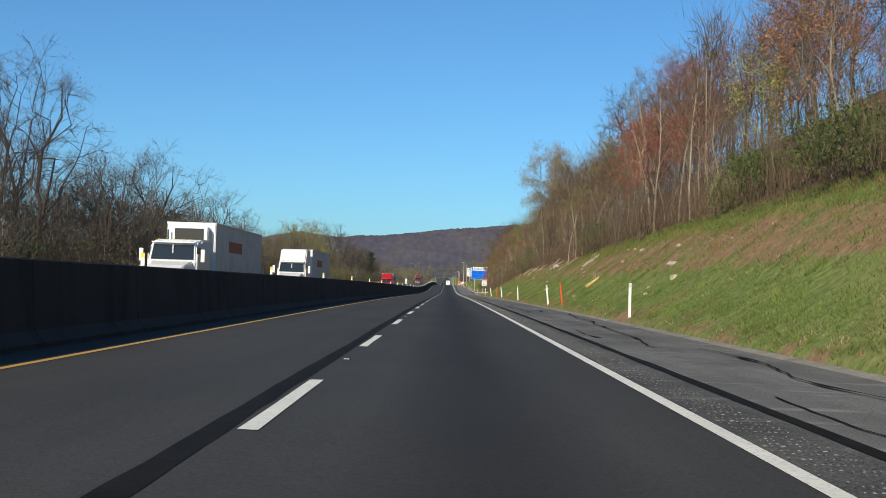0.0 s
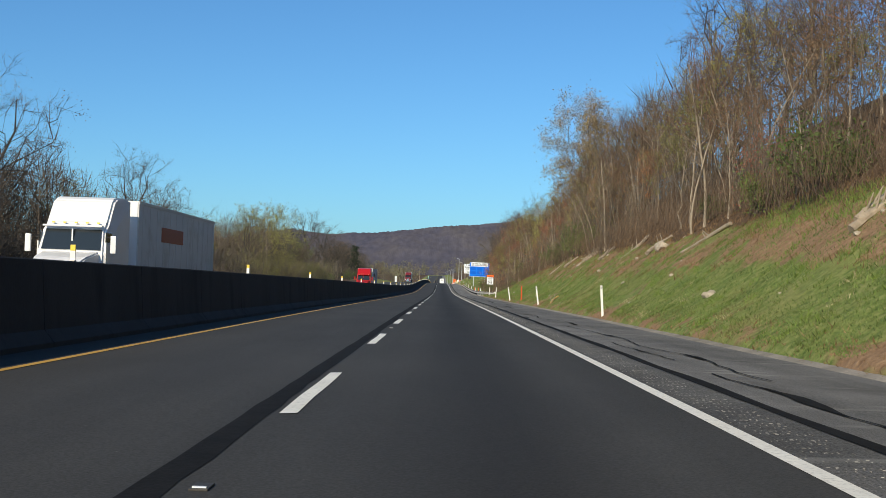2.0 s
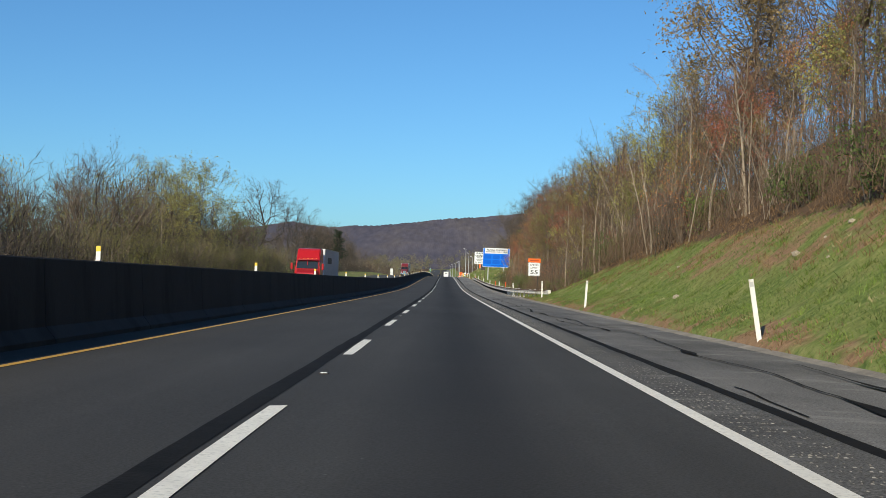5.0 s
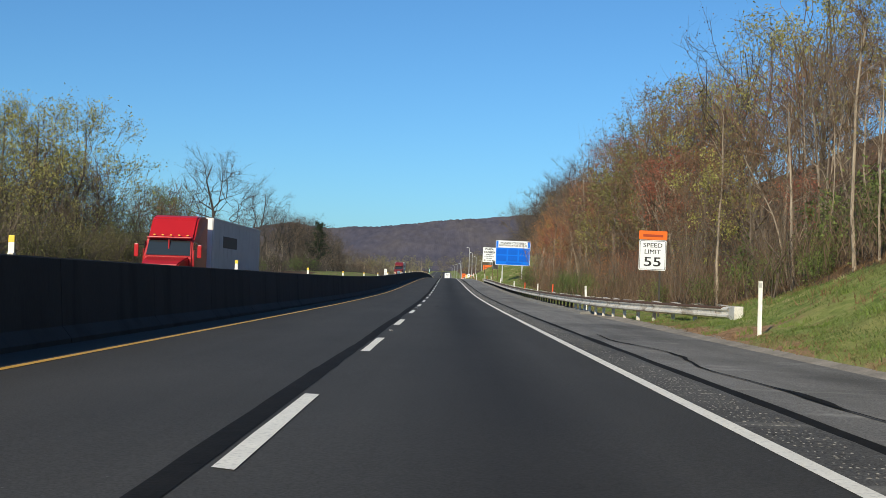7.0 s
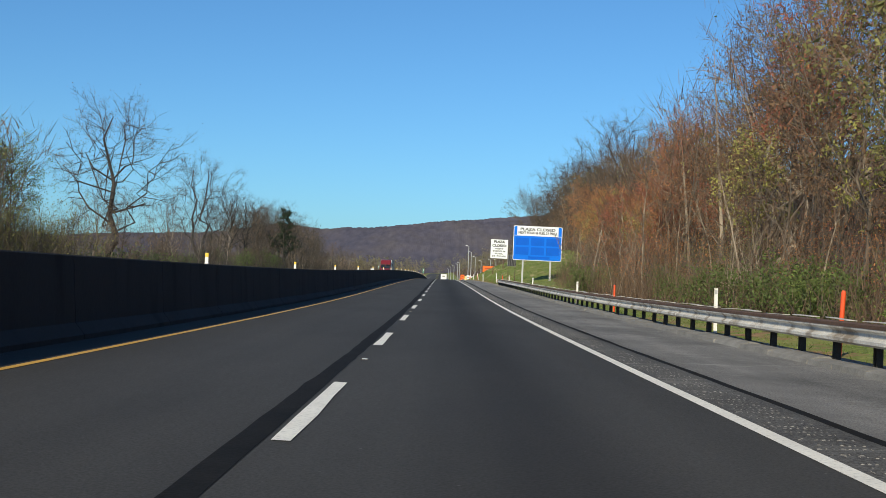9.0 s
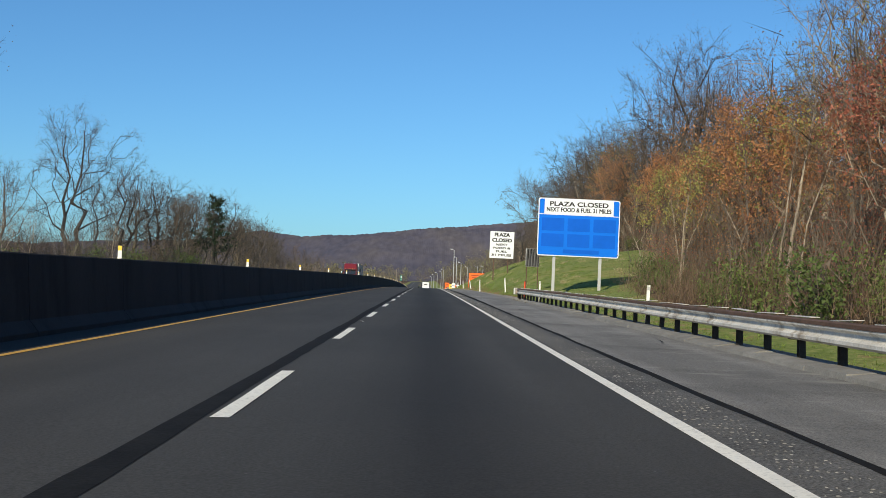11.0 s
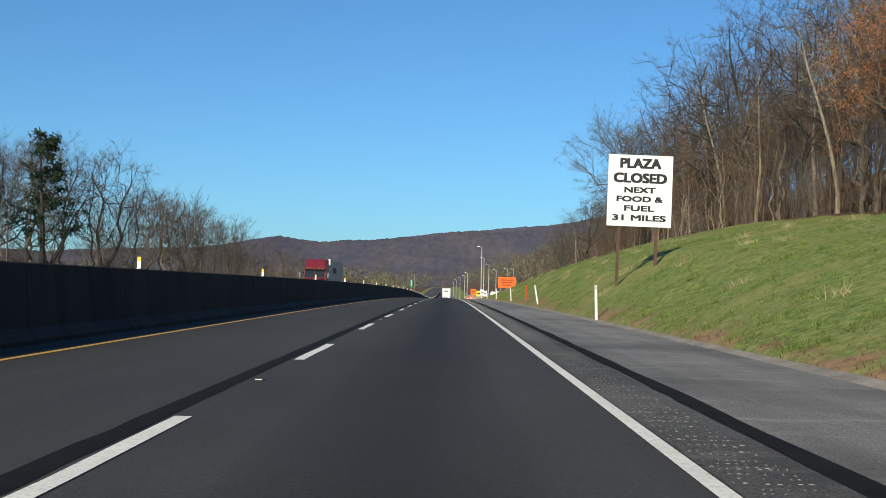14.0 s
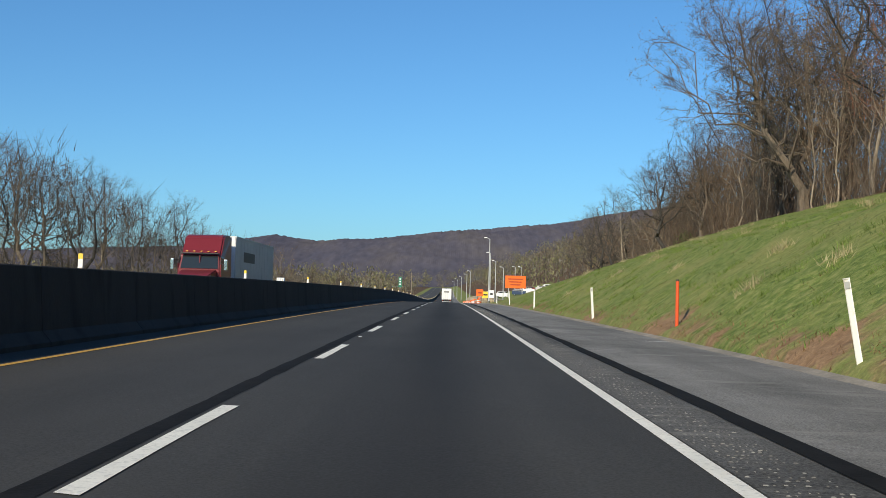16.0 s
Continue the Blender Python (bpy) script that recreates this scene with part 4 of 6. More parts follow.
def right_woods():
    # single trees that stand out
    for key, x, y, s in (("roadside_big", 20.0, 229, 1.0), ("brown_tall", 26.2, 219, .85), ("grey_tall", 27.0, 224, .8), ("oak_c", 22.3, 135, .88), ("red_tall", 25.9, 129, .9), ("red_tall", 24.2, 124, .88), ("oak_b", 26.5, 171, .68), ("orange_tall", 24.2, 363, .62), ("orange_mid", 17.9, 359, .85), ("red_mid", 18.6, 361, .85), ("orange_mid", 21.1, 435, .9), ("orange_mid", 20.4, 431, .8), ("yellow_mid", 19.5, 426, .8), ("orange_mid", 22.0, 438, .95), ("oak_c", 24.8, 594, .6), ("oak_b", 21.8, 599, .62), ("oak_c", 24.6, 637, .55), ("yellow_mid", 13.9, 54, .62), ("red_mid", 12.6, 79, .78), ("red_mid", 14.4, 86, .8), ("snag", 13.2, 79.5, .5), ("snag", 14.2, 82, .55), ("pole_0", 12.9, 76, 1.0), ("pole_2", 13.6, 72, 1.0), ("pole_3", 13.2, 66, .95), ("red_tall", 20, 95, .72), ("grey_tall", 21, 110, .85), ("oak_c", 19, 128, .62),
                         ("orange_tall", 30.5, 236, .9), ("red_tall", 22.6, 305, .82), ("red_mid", 15.5, 297, .9), ("yellow_tall", 24.5, 289, 1.12), ("yellow_tall", 27, 281, 1.15), ("oak_b", 26.5, 329, .78), ("oak_c", 27, 372, .9), ("olive_tall", 20, 338, .8), ("oak_a", 24.7, 443, 1.22), ("orange_tall", 23.8, 481, .80), ("orange_tall", 24.8, 489, .72),
                         ("oak_lean", 25.4, 563, 1.0), ("oak_b", 27.5, 545, 1.2), ("oak_a", 28.5, 530, 1.2), ("oak_b", 29, 505, 1.1), ("oak_a", 29, 580, 1.0), ("snag", 25.5, 648, .6), ("snag", 26.8, 655, .55), ("oak_a", 25, 168, 1.02),
                         ("oak_b", 26.5, 604, .8), ("oak_c", 26, 628, .82), ("oak_a", 25.5, 655, .85), ("oak_b", 25, 672, .85), ("oak_c", 26.5, 690, .95), ("oak_b", 29, 716, .9), ("oak_c", 31, 745, .9),
                         ("snag", 25.2, 342, 1.0), ("snag", 28.4, 364, 1.0), ("snag", 12.8, 352, .45), ("snag", 19, 337, .9), ("snag", 13.5, 305, .5), ("snag", 26.2, 498, .75), ("snag", 28, 508, .85), ("snag", 26.6, 521, .7), ("snag", 27.4, 536, .8), ("snag", 26.4, 552, .65)):
        plant(key, x, y, s, True)
    for x, y, s, a in ((25.0, 319, .98, 40), (26.3, 336, .98, 200), (28.5, 499, .9, 70), (31.9, 474, 1.0, 250), (30.3, 487, .85, 20), (22.0, 258, 1.05, 120), (16.5, 330, .85, 300), (24.5, 350, .95, 10), (15.0, 345, .62, 80), (21.5, 392, .9, 150)):
        plant("forest_tall", x, y, s, True, a)
    for k in range(96):
        y = 96 + 166 * rng.random() if k < 70 else 268 + 135 * rng.random()
        plant("pole_%d" % rng.integers(4), wood_edge(y) + .2 + 4.5 * rng.random(), y, rng.uniform(.5, .9), True)
    for k in range(12):
        plant(("orange_mid", "red_mid", "orange_mid")[k % 3], 13.0 + 6 * rng.random(), 345 + 4.6 * k, rng.uniform(.6, .95), True)
    for x, y, s in ((13.6, 53, .85), (13.9, 54.5, .8), (13.0, 56, .6), (13.5, 40, .9), (14.2, 42, .8), (13.2, 37, .6), (12.6, 240, .6), (13.0, 244, .7), (13.4, 247, .8), (12.4, 250, .6), (14.2, 252, .95), (12.6, 255, .7), (14.8, 249, 1.0), (12.0, 259, .6), (11.6, 253, .45), (11.4, 247, .4), (12.5, 170, .8), (13.0, 174, .9), (12.2, 178, .7), (13.4, 166, .9), (12.4, 192, .7), (13.0, 100, .8), (13.4, 104, .9), (12.6, 108, .7)):
        plant("ivy_%d" % rng.integers(3), x, y, s, True)
    for x, y, s in ((12.6, 214, .6), (13.2, 218, .7), (12.9, 222, .6)):
        plant("redbush_0", x, y, s, True)
    for k in range(9):
        plant("ivy_%d" % (k % 2), 10.4 + 1.6 * rng.random(), 303 + 3.4 * k, rng.uniform(.5, .8), True)
    y = 18.0
    while y < 1080:
        far = y > 760
        e = wood_edge(y)
        low = np.interp(y, [0, 50, 75, 190, 203, 224, 232, 270, 285, 330, 350, 420, 440, 1200], [.9, .85, .70, .68, .60, .56, .62, .68, .92, .92, .80, .80, 1, 1])
        if y < 760:
            if 262 < y < 415 and rng.random() < .6:
                plant(("redbush_1", "redbush_2", "redbush_0", "redbush_1")[rng.integers(4)], e + rng.uniform(1.5, 4.5), y + rng.uniform(0, 3.6), rng.uniform(.6, 1.0), True)
            else:
                plant("thicket_%d" % rng.integers(4), e + rng.uniform(.6 if 340 < y < 415 else -.2, 4.5), y + rng.uniform(0, 3.6), rng.uniform(.7, 1.2))
            if rng.random() < .22 and y < 420:
                plant("redbush_%d" % rng.integers(3), e + rng.uniform(.5, 5), y + rng.uniform(0, 3), rng.uniform(.7, 1.2), True)
            if rng.random() < np.interp(y, [0, 40, 75, 90, 230, 255, 420, 440, 640], [.1, .1, .15, .12, .2, .45, .40, .08, .04]):
                plant("ivy_%d" % rng.integers(3), e + rng.uniform(-.2, 2.0), y + rng.uniform(0, 3), rng.uniform(.4, .9), True)
            plant(pick(MIXED, y) + "_mid", e + (rng.uniform(2.6, 6.5) if 320 < y < 424 else rng.uniform(.8, 5.0)), y + rng.uniform(0, 3.6), rng.uniform(.6, 1.0) * max(low, .70))
        near = 430 < y < 760
        if rng.random() < .58:
            plant(pick(MIXED, y) + "_tall", e + (rng.uniform(.8, 7) if near else rng.uniform(5, 13)), y + rng.uniform(0, 3.6), rng.uniform(.85, 1.1) * low * (np.interp(y, [430, 560, 600, 760], [1.1, 1.05, .75, .6]) if near else 1))
        if rng.random() < .25:
            plant(pick(MIXED, y) + "_back", e + rng.uniform(9, 17), y + rng.uniform(0, 3.6), rng.uniform(.85, 1.1) * low * (.7 if y > 600 else 1))
        y += 3.6 if not far else 9.0


def left_woods():
    # the single tall trees that stand out against the sky
    for key, x, y, s in (("oak_a", -42, 117, 1.42), ("oak_b", -45, 124, 1.2), ("brown_tall", -40, 133, .9), ("oak_c", -43, 160, 1.25), ("oak_a", -41, 165, 1.2), ("oak_b", -45, 152, 1.1), ("brown_tall", -39, 172, .9), ("oak_a", -43.5, 230, 1.17), ("oak_b", -40, 234, .95), ("oak_c", -41, 222, .85), ("olive_tall", -42, 198, .85), ("oak_c", -43, 208, .75),
                         ("grey_tall", -33.5, 266, .90), ("yellow_tall", -38, 334, 1.22), ("yellow_tall", -42, 322, 1.15), ("yellow_tall", -35, 311, 1.0), ("yellow_tall", -34, 298, .75), ("green_tall", -37.5, 367, .80), ("green_tall", -35.5, 363, .72), ("green_tall", -38.5, 373, .74), ("olive_tall", -41, 325, 1.05), ("oak_b", -40, 412, 1.28), ("oak_c", -38, 400, .6), ("oak_b", -40, 246, .7),
                         ("oak_a", -40.5, 468, 1.08), ("oak_c", -41, 446, .7), ("grey_tall", -43, 430, .7), ("oak_c", -38, 515, .8), ("oak_a", -38.5, 557, .92), ("oak_c", -40, 582, .85),
                         ("oak_b", -44, 610, .82), ("oak_c", -46, 640, .95), ("oak_a", -46.5, 690, 1.0), ("oak_b", -40, 528, .78), ("brown_tall", -41, 538, .9), ("grey_tall", -46, 660, .95)):
        plant(key, x, y, s, True)
    plant("pine", -33.1, 519, 1.04, True)
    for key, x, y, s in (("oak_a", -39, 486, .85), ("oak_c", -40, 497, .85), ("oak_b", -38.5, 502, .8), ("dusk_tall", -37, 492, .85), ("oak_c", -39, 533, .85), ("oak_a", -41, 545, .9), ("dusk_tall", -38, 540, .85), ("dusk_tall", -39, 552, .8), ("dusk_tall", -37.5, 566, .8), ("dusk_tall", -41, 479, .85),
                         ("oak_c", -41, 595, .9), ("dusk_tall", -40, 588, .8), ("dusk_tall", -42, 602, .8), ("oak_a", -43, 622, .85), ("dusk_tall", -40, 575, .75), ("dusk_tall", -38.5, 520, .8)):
        plant(key, x, y, s, True)
    for x, y, s in ((-36, 96, 1.9), (-37.5, 99, 2.1), (-38, 116, 2.2), (-36.5, 119, 2.0), (-39, 122, 2.0), (-37, 108, 1.5), (-36, 140, 1.6), (-38, 150, 1.5)):
        plant("ivy_%d" % rng.integers(2), x, y, s, True)
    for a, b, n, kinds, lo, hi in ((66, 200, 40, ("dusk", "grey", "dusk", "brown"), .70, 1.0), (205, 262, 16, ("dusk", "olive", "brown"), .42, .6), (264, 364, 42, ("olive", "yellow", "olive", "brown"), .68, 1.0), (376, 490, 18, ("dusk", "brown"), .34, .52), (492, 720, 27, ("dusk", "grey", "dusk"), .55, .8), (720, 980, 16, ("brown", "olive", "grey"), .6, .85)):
        for k in range(n // 3):
            plant(kinds[k % len(kinds)] + "_back", rng.uniform(-50, -34), a + (b - a) * (k + rng.random()) / (n // 3), rng.uniform(lo, hi))
    y = 70.0
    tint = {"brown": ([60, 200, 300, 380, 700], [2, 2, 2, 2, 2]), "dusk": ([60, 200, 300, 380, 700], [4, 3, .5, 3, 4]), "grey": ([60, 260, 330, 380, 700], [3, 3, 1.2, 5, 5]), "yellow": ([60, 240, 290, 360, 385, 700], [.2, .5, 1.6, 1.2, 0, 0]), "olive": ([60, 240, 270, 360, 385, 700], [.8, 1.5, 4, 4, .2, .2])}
    while y < 980:
        dens = np.interp(y, [60, 200, 250, 270, 365, 380, 470, 490, 600, 700, 980], [1.0, 1.0, .8, 1.1, 1.1, .4, .3, .35, .35, .5, .7])
        lit = np.interp(y, [60, 180, 240, 280, 360, 380, 480, 980], [1.1, 1.0, .75, 1.05, 1.05, .6, .7, .75])
        for _ in range(2):
            if rng.random() < dens * .35:
                plant("thicket_%d" % rng.integers(4), rng.uniform(-44, -29), y + rng.uniform(0, 4), rng.uniform(.8, 1.6) * lit)
        if rng.random() < dens * .5:
            plant(pick(tint, y) + "_mid", rng.uniform(-46, -32), y + rng.uniform(0, 4), rng.uniform(.6, 1.0) * lit)
        if 255 < y < 366:
            for _ in range(2):
                plant("redbush_2", rng.uniform(-38, -29), y + rng.uniform(0, 4), rng.uniform(.9, 1.5), True)
        if (y < 262 and rng.random() < .9) or (y > 385 and rng.random() < .2):
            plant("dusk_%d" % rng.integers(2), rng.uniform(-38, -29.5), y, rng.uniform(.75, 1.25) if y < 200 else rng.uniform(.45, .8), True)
        if (y < 200 or y > 485) and rng.random() < dens * .3:
            plant(pick(tint, y) + "_tall", rng.uniform(-50, -38), y, rng.uniform(.6, .85))
        if 385 < y < 500 and rng.random() < .5:
            plant("ivy_%d" % rng.integers(2), rng.uniform(-40, -31), y, rng.uniform(.8, 1.5), True)
        y += 4.0 if y < 700 else 8.0


def plant_all():
    """The trees that can be told apart become things; the rest of the woods is joined."""
    trees = [p for p in PLANTED if "thicket" not in p[0] and not p[5] and 18 < p[2] < 600]
    trees.sort(key=lambda p: abs(p[1]) + (8 if p[1] < 0 else 0) + (10 if "_back" in p[0] else 0))
    single = {id(p) for p in trees[:125]} | {id(p) for p in PLANTED if p[5]}
    joined = {}
    for p in PLANTED:
        key, x, y, s, turn, _, label, kx, ky = p
        pr = PROTO[key]
        m = Matrix.Translation((x, y, ground_z(x, y))) @ pose(0, 0, 0, 0, 0, turn if key != "oak_lean" else 0) @ Matrix.Diagonal((s * kx, s * ky, s, 1))
        if id(p) in single:
            if pr["meshes"] is None:
                pr["meshes"] = []
                for pn, mt, V, F in pr["parts"]:
                    me = bpy.data.meshes.new(pn)
                    me.from_pydata(V.tolist(), [], F.tolist())
                    me.materials.append(M[mt])
                    pr["meshes"].append((pn, me))
            root = tagged(new(pr["name"]), label or pr["label"], "tree" if "tree" in pr["name"] or pr["name"] == "sapling" else "shrub", "trees at the wood's edge" if x > 0 else "trees beyond the far carriageway")
            root.matrix_world = m
            for pn, me in pr["meshes"]:
                ch = new(pn, me)
                ch.parent = root
                if pn == "branchwork":
                    tagged(ch, kind="stuff")
        else:
            side = "undergrowth" if "thicket" in key else ("right_woodland" if x > 0 else "left_woodland")
            R = np.array(m)
            for pn, mt, V, F in pr["parts"]:
                if pn in ("branchwork", "crown", "foliage"):        # loose slivers and leaves: the deeper rows need fewer
                    F = F[:int(len(F) * .36)]
                    V = V[:3 * len(F)]
                joined.setdefault(side, {}).setdefault(mt, []).append((V @ R[:3, :3].T + R[:3, 3], F))
    for side, mats in joined.items():
        me = bpy.data.meshes.new(side)
        Vs, Fs, Is, n = [], [], [], 0
        for k, (mt, lots) in enumerate(mats.items()):
            me.materials.append(M[mt])
            for V, F in lots:
                Vs.append(V); Fs.append(F + n); Is.append(np.full(len(F), k)); n += len(V)
        V, F, I = np.concatenate(Vs), np.concatenate(Fs), np.concatenate(Is)
        me.vertices.add(len(V)); me.loops.add(3 * len(F)); me.polygons.add(len(F))
        me.vertices.foreach_set("co", V.astype(np.float32).ravel())
        me.loops.foreach_set("vertex_index", F.astype(np.int32).ravel())
        me.polygons.foreach_set("loop_start", np.arange(0, 3 * len(F), 3, dtype=np.int32))
        me.polygons.foreach_set("material_index", I.astype(np.int32))
        me.update(calc_edges=True)
        me.validate()
        tagged(new(side, me), "dense brown undergrowth of thin bare stems" if side == "undergrowth" else "deeper rows of mostly bare spring woodland", "undergrowth" if side == "undergrowth" else "woodland", kind="stuff")


def far_woods():
    """Woods in the middle distance, past counting: twig tufts over uneven clumps."""
    for name, leaf, seed, spots in (("far_woods_brown", "far_brown", 1, 260), ("far_woods_olive", "far_olive", 2, 300), ("far_woods_grey", "far_grey", 3, 220)):
        r = np.random.default_rng(900 + seed)
        V, F = [], []
        for k in range(spots):
            band = r.random()
            lift = 0
            if band < .45:
                y, x = r.uniform(960, 1500), r.choice((-1, 1)) * r.uniform(24, 260)
                x -= 8 if x < 0 else -10
                h = r.uniform(11, 20)
            elif band < .70:
                y, x = r.uniform(1500, 2250), r.choice((-1, 1)) * r.uniform(22, 260)
                x -= 14 if x < 0 else 0
                h = r.uniform(12, 20)
            else:
                y, x = r.uniform(2325, 2480), r.uniform(-420, 420)
                h, lift = r.uniform(12, 20), r.uniform(-2, 16)
            z, w = ground_z(x, y) + lift, r.uniform(5, 10)
            n = 160
            d = r.normal(0, 1, (n, 3))
            d /= np.linalg.norm(d, axis=1)[:, None]
            c = np.array((x, y, z + h * .5)) + d * np.array((w, w, h * .5)) * (r.random(n)[:, None] ** .33)
            q = (c[:, None, :] + r.normal(0, 1, (n, 3, 3)) * np.array((.42, .42, .7))).reshape(-1, 3)
            i = len(V)
            V += q.tolist()
            F += [(i + 3 * m, i + 3 * m + 1, i + 3 * m + 2) for m in range(n)]
        tagged(mesh_ob(name, V, F, M[leaf]), "distant leafless woods below the mountain", "woods", kind="stuff")


def deep_rows():
    """The wood's deeper rows, past counting: stems whose limbs end in fans of fine twigs."""
    def stand(name, label, seed, places):
        r = np.random.default_rng(seed)
        lots = []
        for x, y, h, wide, twig, bud, n, nb, thick in places(r):
            z = ground_z(x, y)
            top = np.array((x + r.normal(0, .5), y + r.normal(0, .5), z + h * .9))
            foot = np.array((x, y, z - .3))
            rad = h * .009 + .02
            a = r.uniform(0, 6.28)
            ring = [np.array((rad * math.cos(a + q), rad * math.sin(a + q), 0)) for q in (0, 2.09, 4.19)]
            lots.append(("pale_bark" if r.random() < .3 else "bark", np.array([p for q in range(3) for p in (foot + ring[q], foot + ring[(q + 1) % 3], top)])))
            m = 16
            el, az = r.uniform(-.35, 1.45, m), r.uniform(0, 6.283, m)
            k = r.uniform(.7, 1.05, m)
            mid = np.array((x, y, z + h * .62))
            end = mid + np.stack([wide * k * np.cos(el) * np.cos(az), wide * k * np.cos(el) * np.sin(az), h * .38 * k * np.sin(el)], 1)
            start = np.stack([np.full(m, x), np.full(m, y), np.clip(end[:, 2] - wide * .8, z + h * .25, z + h * .8)], 1)
            i = r.integers(0, m, n)
            t = r.random(n)[:, None] ** .6
            way = end[i] - start[i]
            L = np.linalg.norm(way, axis=1)[:, None]
            c = start[i] + way * t + r.normal(0, 1, (n, 3)) * (.10 + .16 * t) * wide * .6
            d = way / L + r.normal(0, .55, (n, 3)) + np.array((0, 0, .2))
            side = r.normal(0, thick, (n, 3))
            lots.append((twig, np.stack([c - side, c + side, c + d * r.uniform(.5, 1.3, n)[:, None]], 1).reshape(-1, 3)))
            side = r.normal(0, .02, (m, 3)) + .01
            lots.append(("bark", np.stack([start - side, start + side, end], 1).reshape(-1, 3)))
            if nb:
                g = c[r.integers(0, n, nb)] + r.normal(0, .3, (nb, 3))
                lots.append((bud, (g[:, None, :] + r.normal(0, .055, (nb, 3, 3))).reshape(-1, 3)))
        soup(name, lots, label, "woodland")
    tw = {"red": "twig_red", "orange": "twig_red", "brown": "twig_brown", "grey": "twig_grey", "yellow": "twig_grey", "olive": "twig_brown"}

    def right(r):
        for y in np.concatenate([np.arange(20, 428, 1.7), np.arange(428, 640, .8), np.arange(640, 780, 1.6)]):
            e = wood_edge(y)
            low = np.interp(y, [0, 50, 75, 190, 203, 224, 232, 270, 285, 330, 350, 420, 440, 600, 640, 1200], [.9, .85, .75, .72, .62, .58, .62, .70, .92, .92, .80, .80, .95, .8, .62, .6])
            kind = pick(MIXED, y)
            near = 428 < y < 640
            yield e + (r.uniform(1.5, 22) if near else r.uniform(3, 20)), y + r.uniform(-1, 1), r.uniform(11, 16.5) * low, r.uniform(3.2, 5.2) * low, tw[kind], "bud_" + kind if kind != "olive" else "leaf_olive", 420 if near else 330, 130 if kind != "grey" else 40, .012

    def left(r):
        # rows and brush before y = 66 are unseen, added to shade the woods ahead
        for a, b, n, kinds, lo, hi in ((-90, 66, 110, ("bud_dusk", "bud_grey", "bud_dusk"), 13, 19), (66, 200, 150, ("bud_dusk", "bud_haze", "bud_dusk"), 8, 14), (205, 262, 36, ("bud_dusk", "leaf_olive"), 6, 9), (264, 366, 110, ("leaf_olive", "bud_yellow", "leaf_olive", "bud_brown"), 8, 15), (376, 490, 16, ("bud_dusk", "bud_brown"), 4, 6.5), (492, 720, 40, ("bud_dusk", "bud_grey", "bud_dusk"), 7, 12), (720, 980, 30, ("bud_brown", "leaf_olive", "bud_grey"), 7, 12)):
            for k in range(n):
                bud = kinds[k % len(kinds)]
                yield r.uniform(-52, -33), a + (b - a) * (k + r.random()) / n, r.uniform(lo, hi), r.uniform(2.8, 4.8), "twig" if bud in ("bud_dusk", "bud_grey", "bud_haze") else "twig_grey", bud, 300, 220 if bud not in ("bud_grey",) else 30, .020
    stand("deep_woodland", "deeper rows of bare spring woodland on the slope", 41, right)
    stand("far_side_woodland", "rows of bare spring woodland beyond the far carriageway", 42, left)


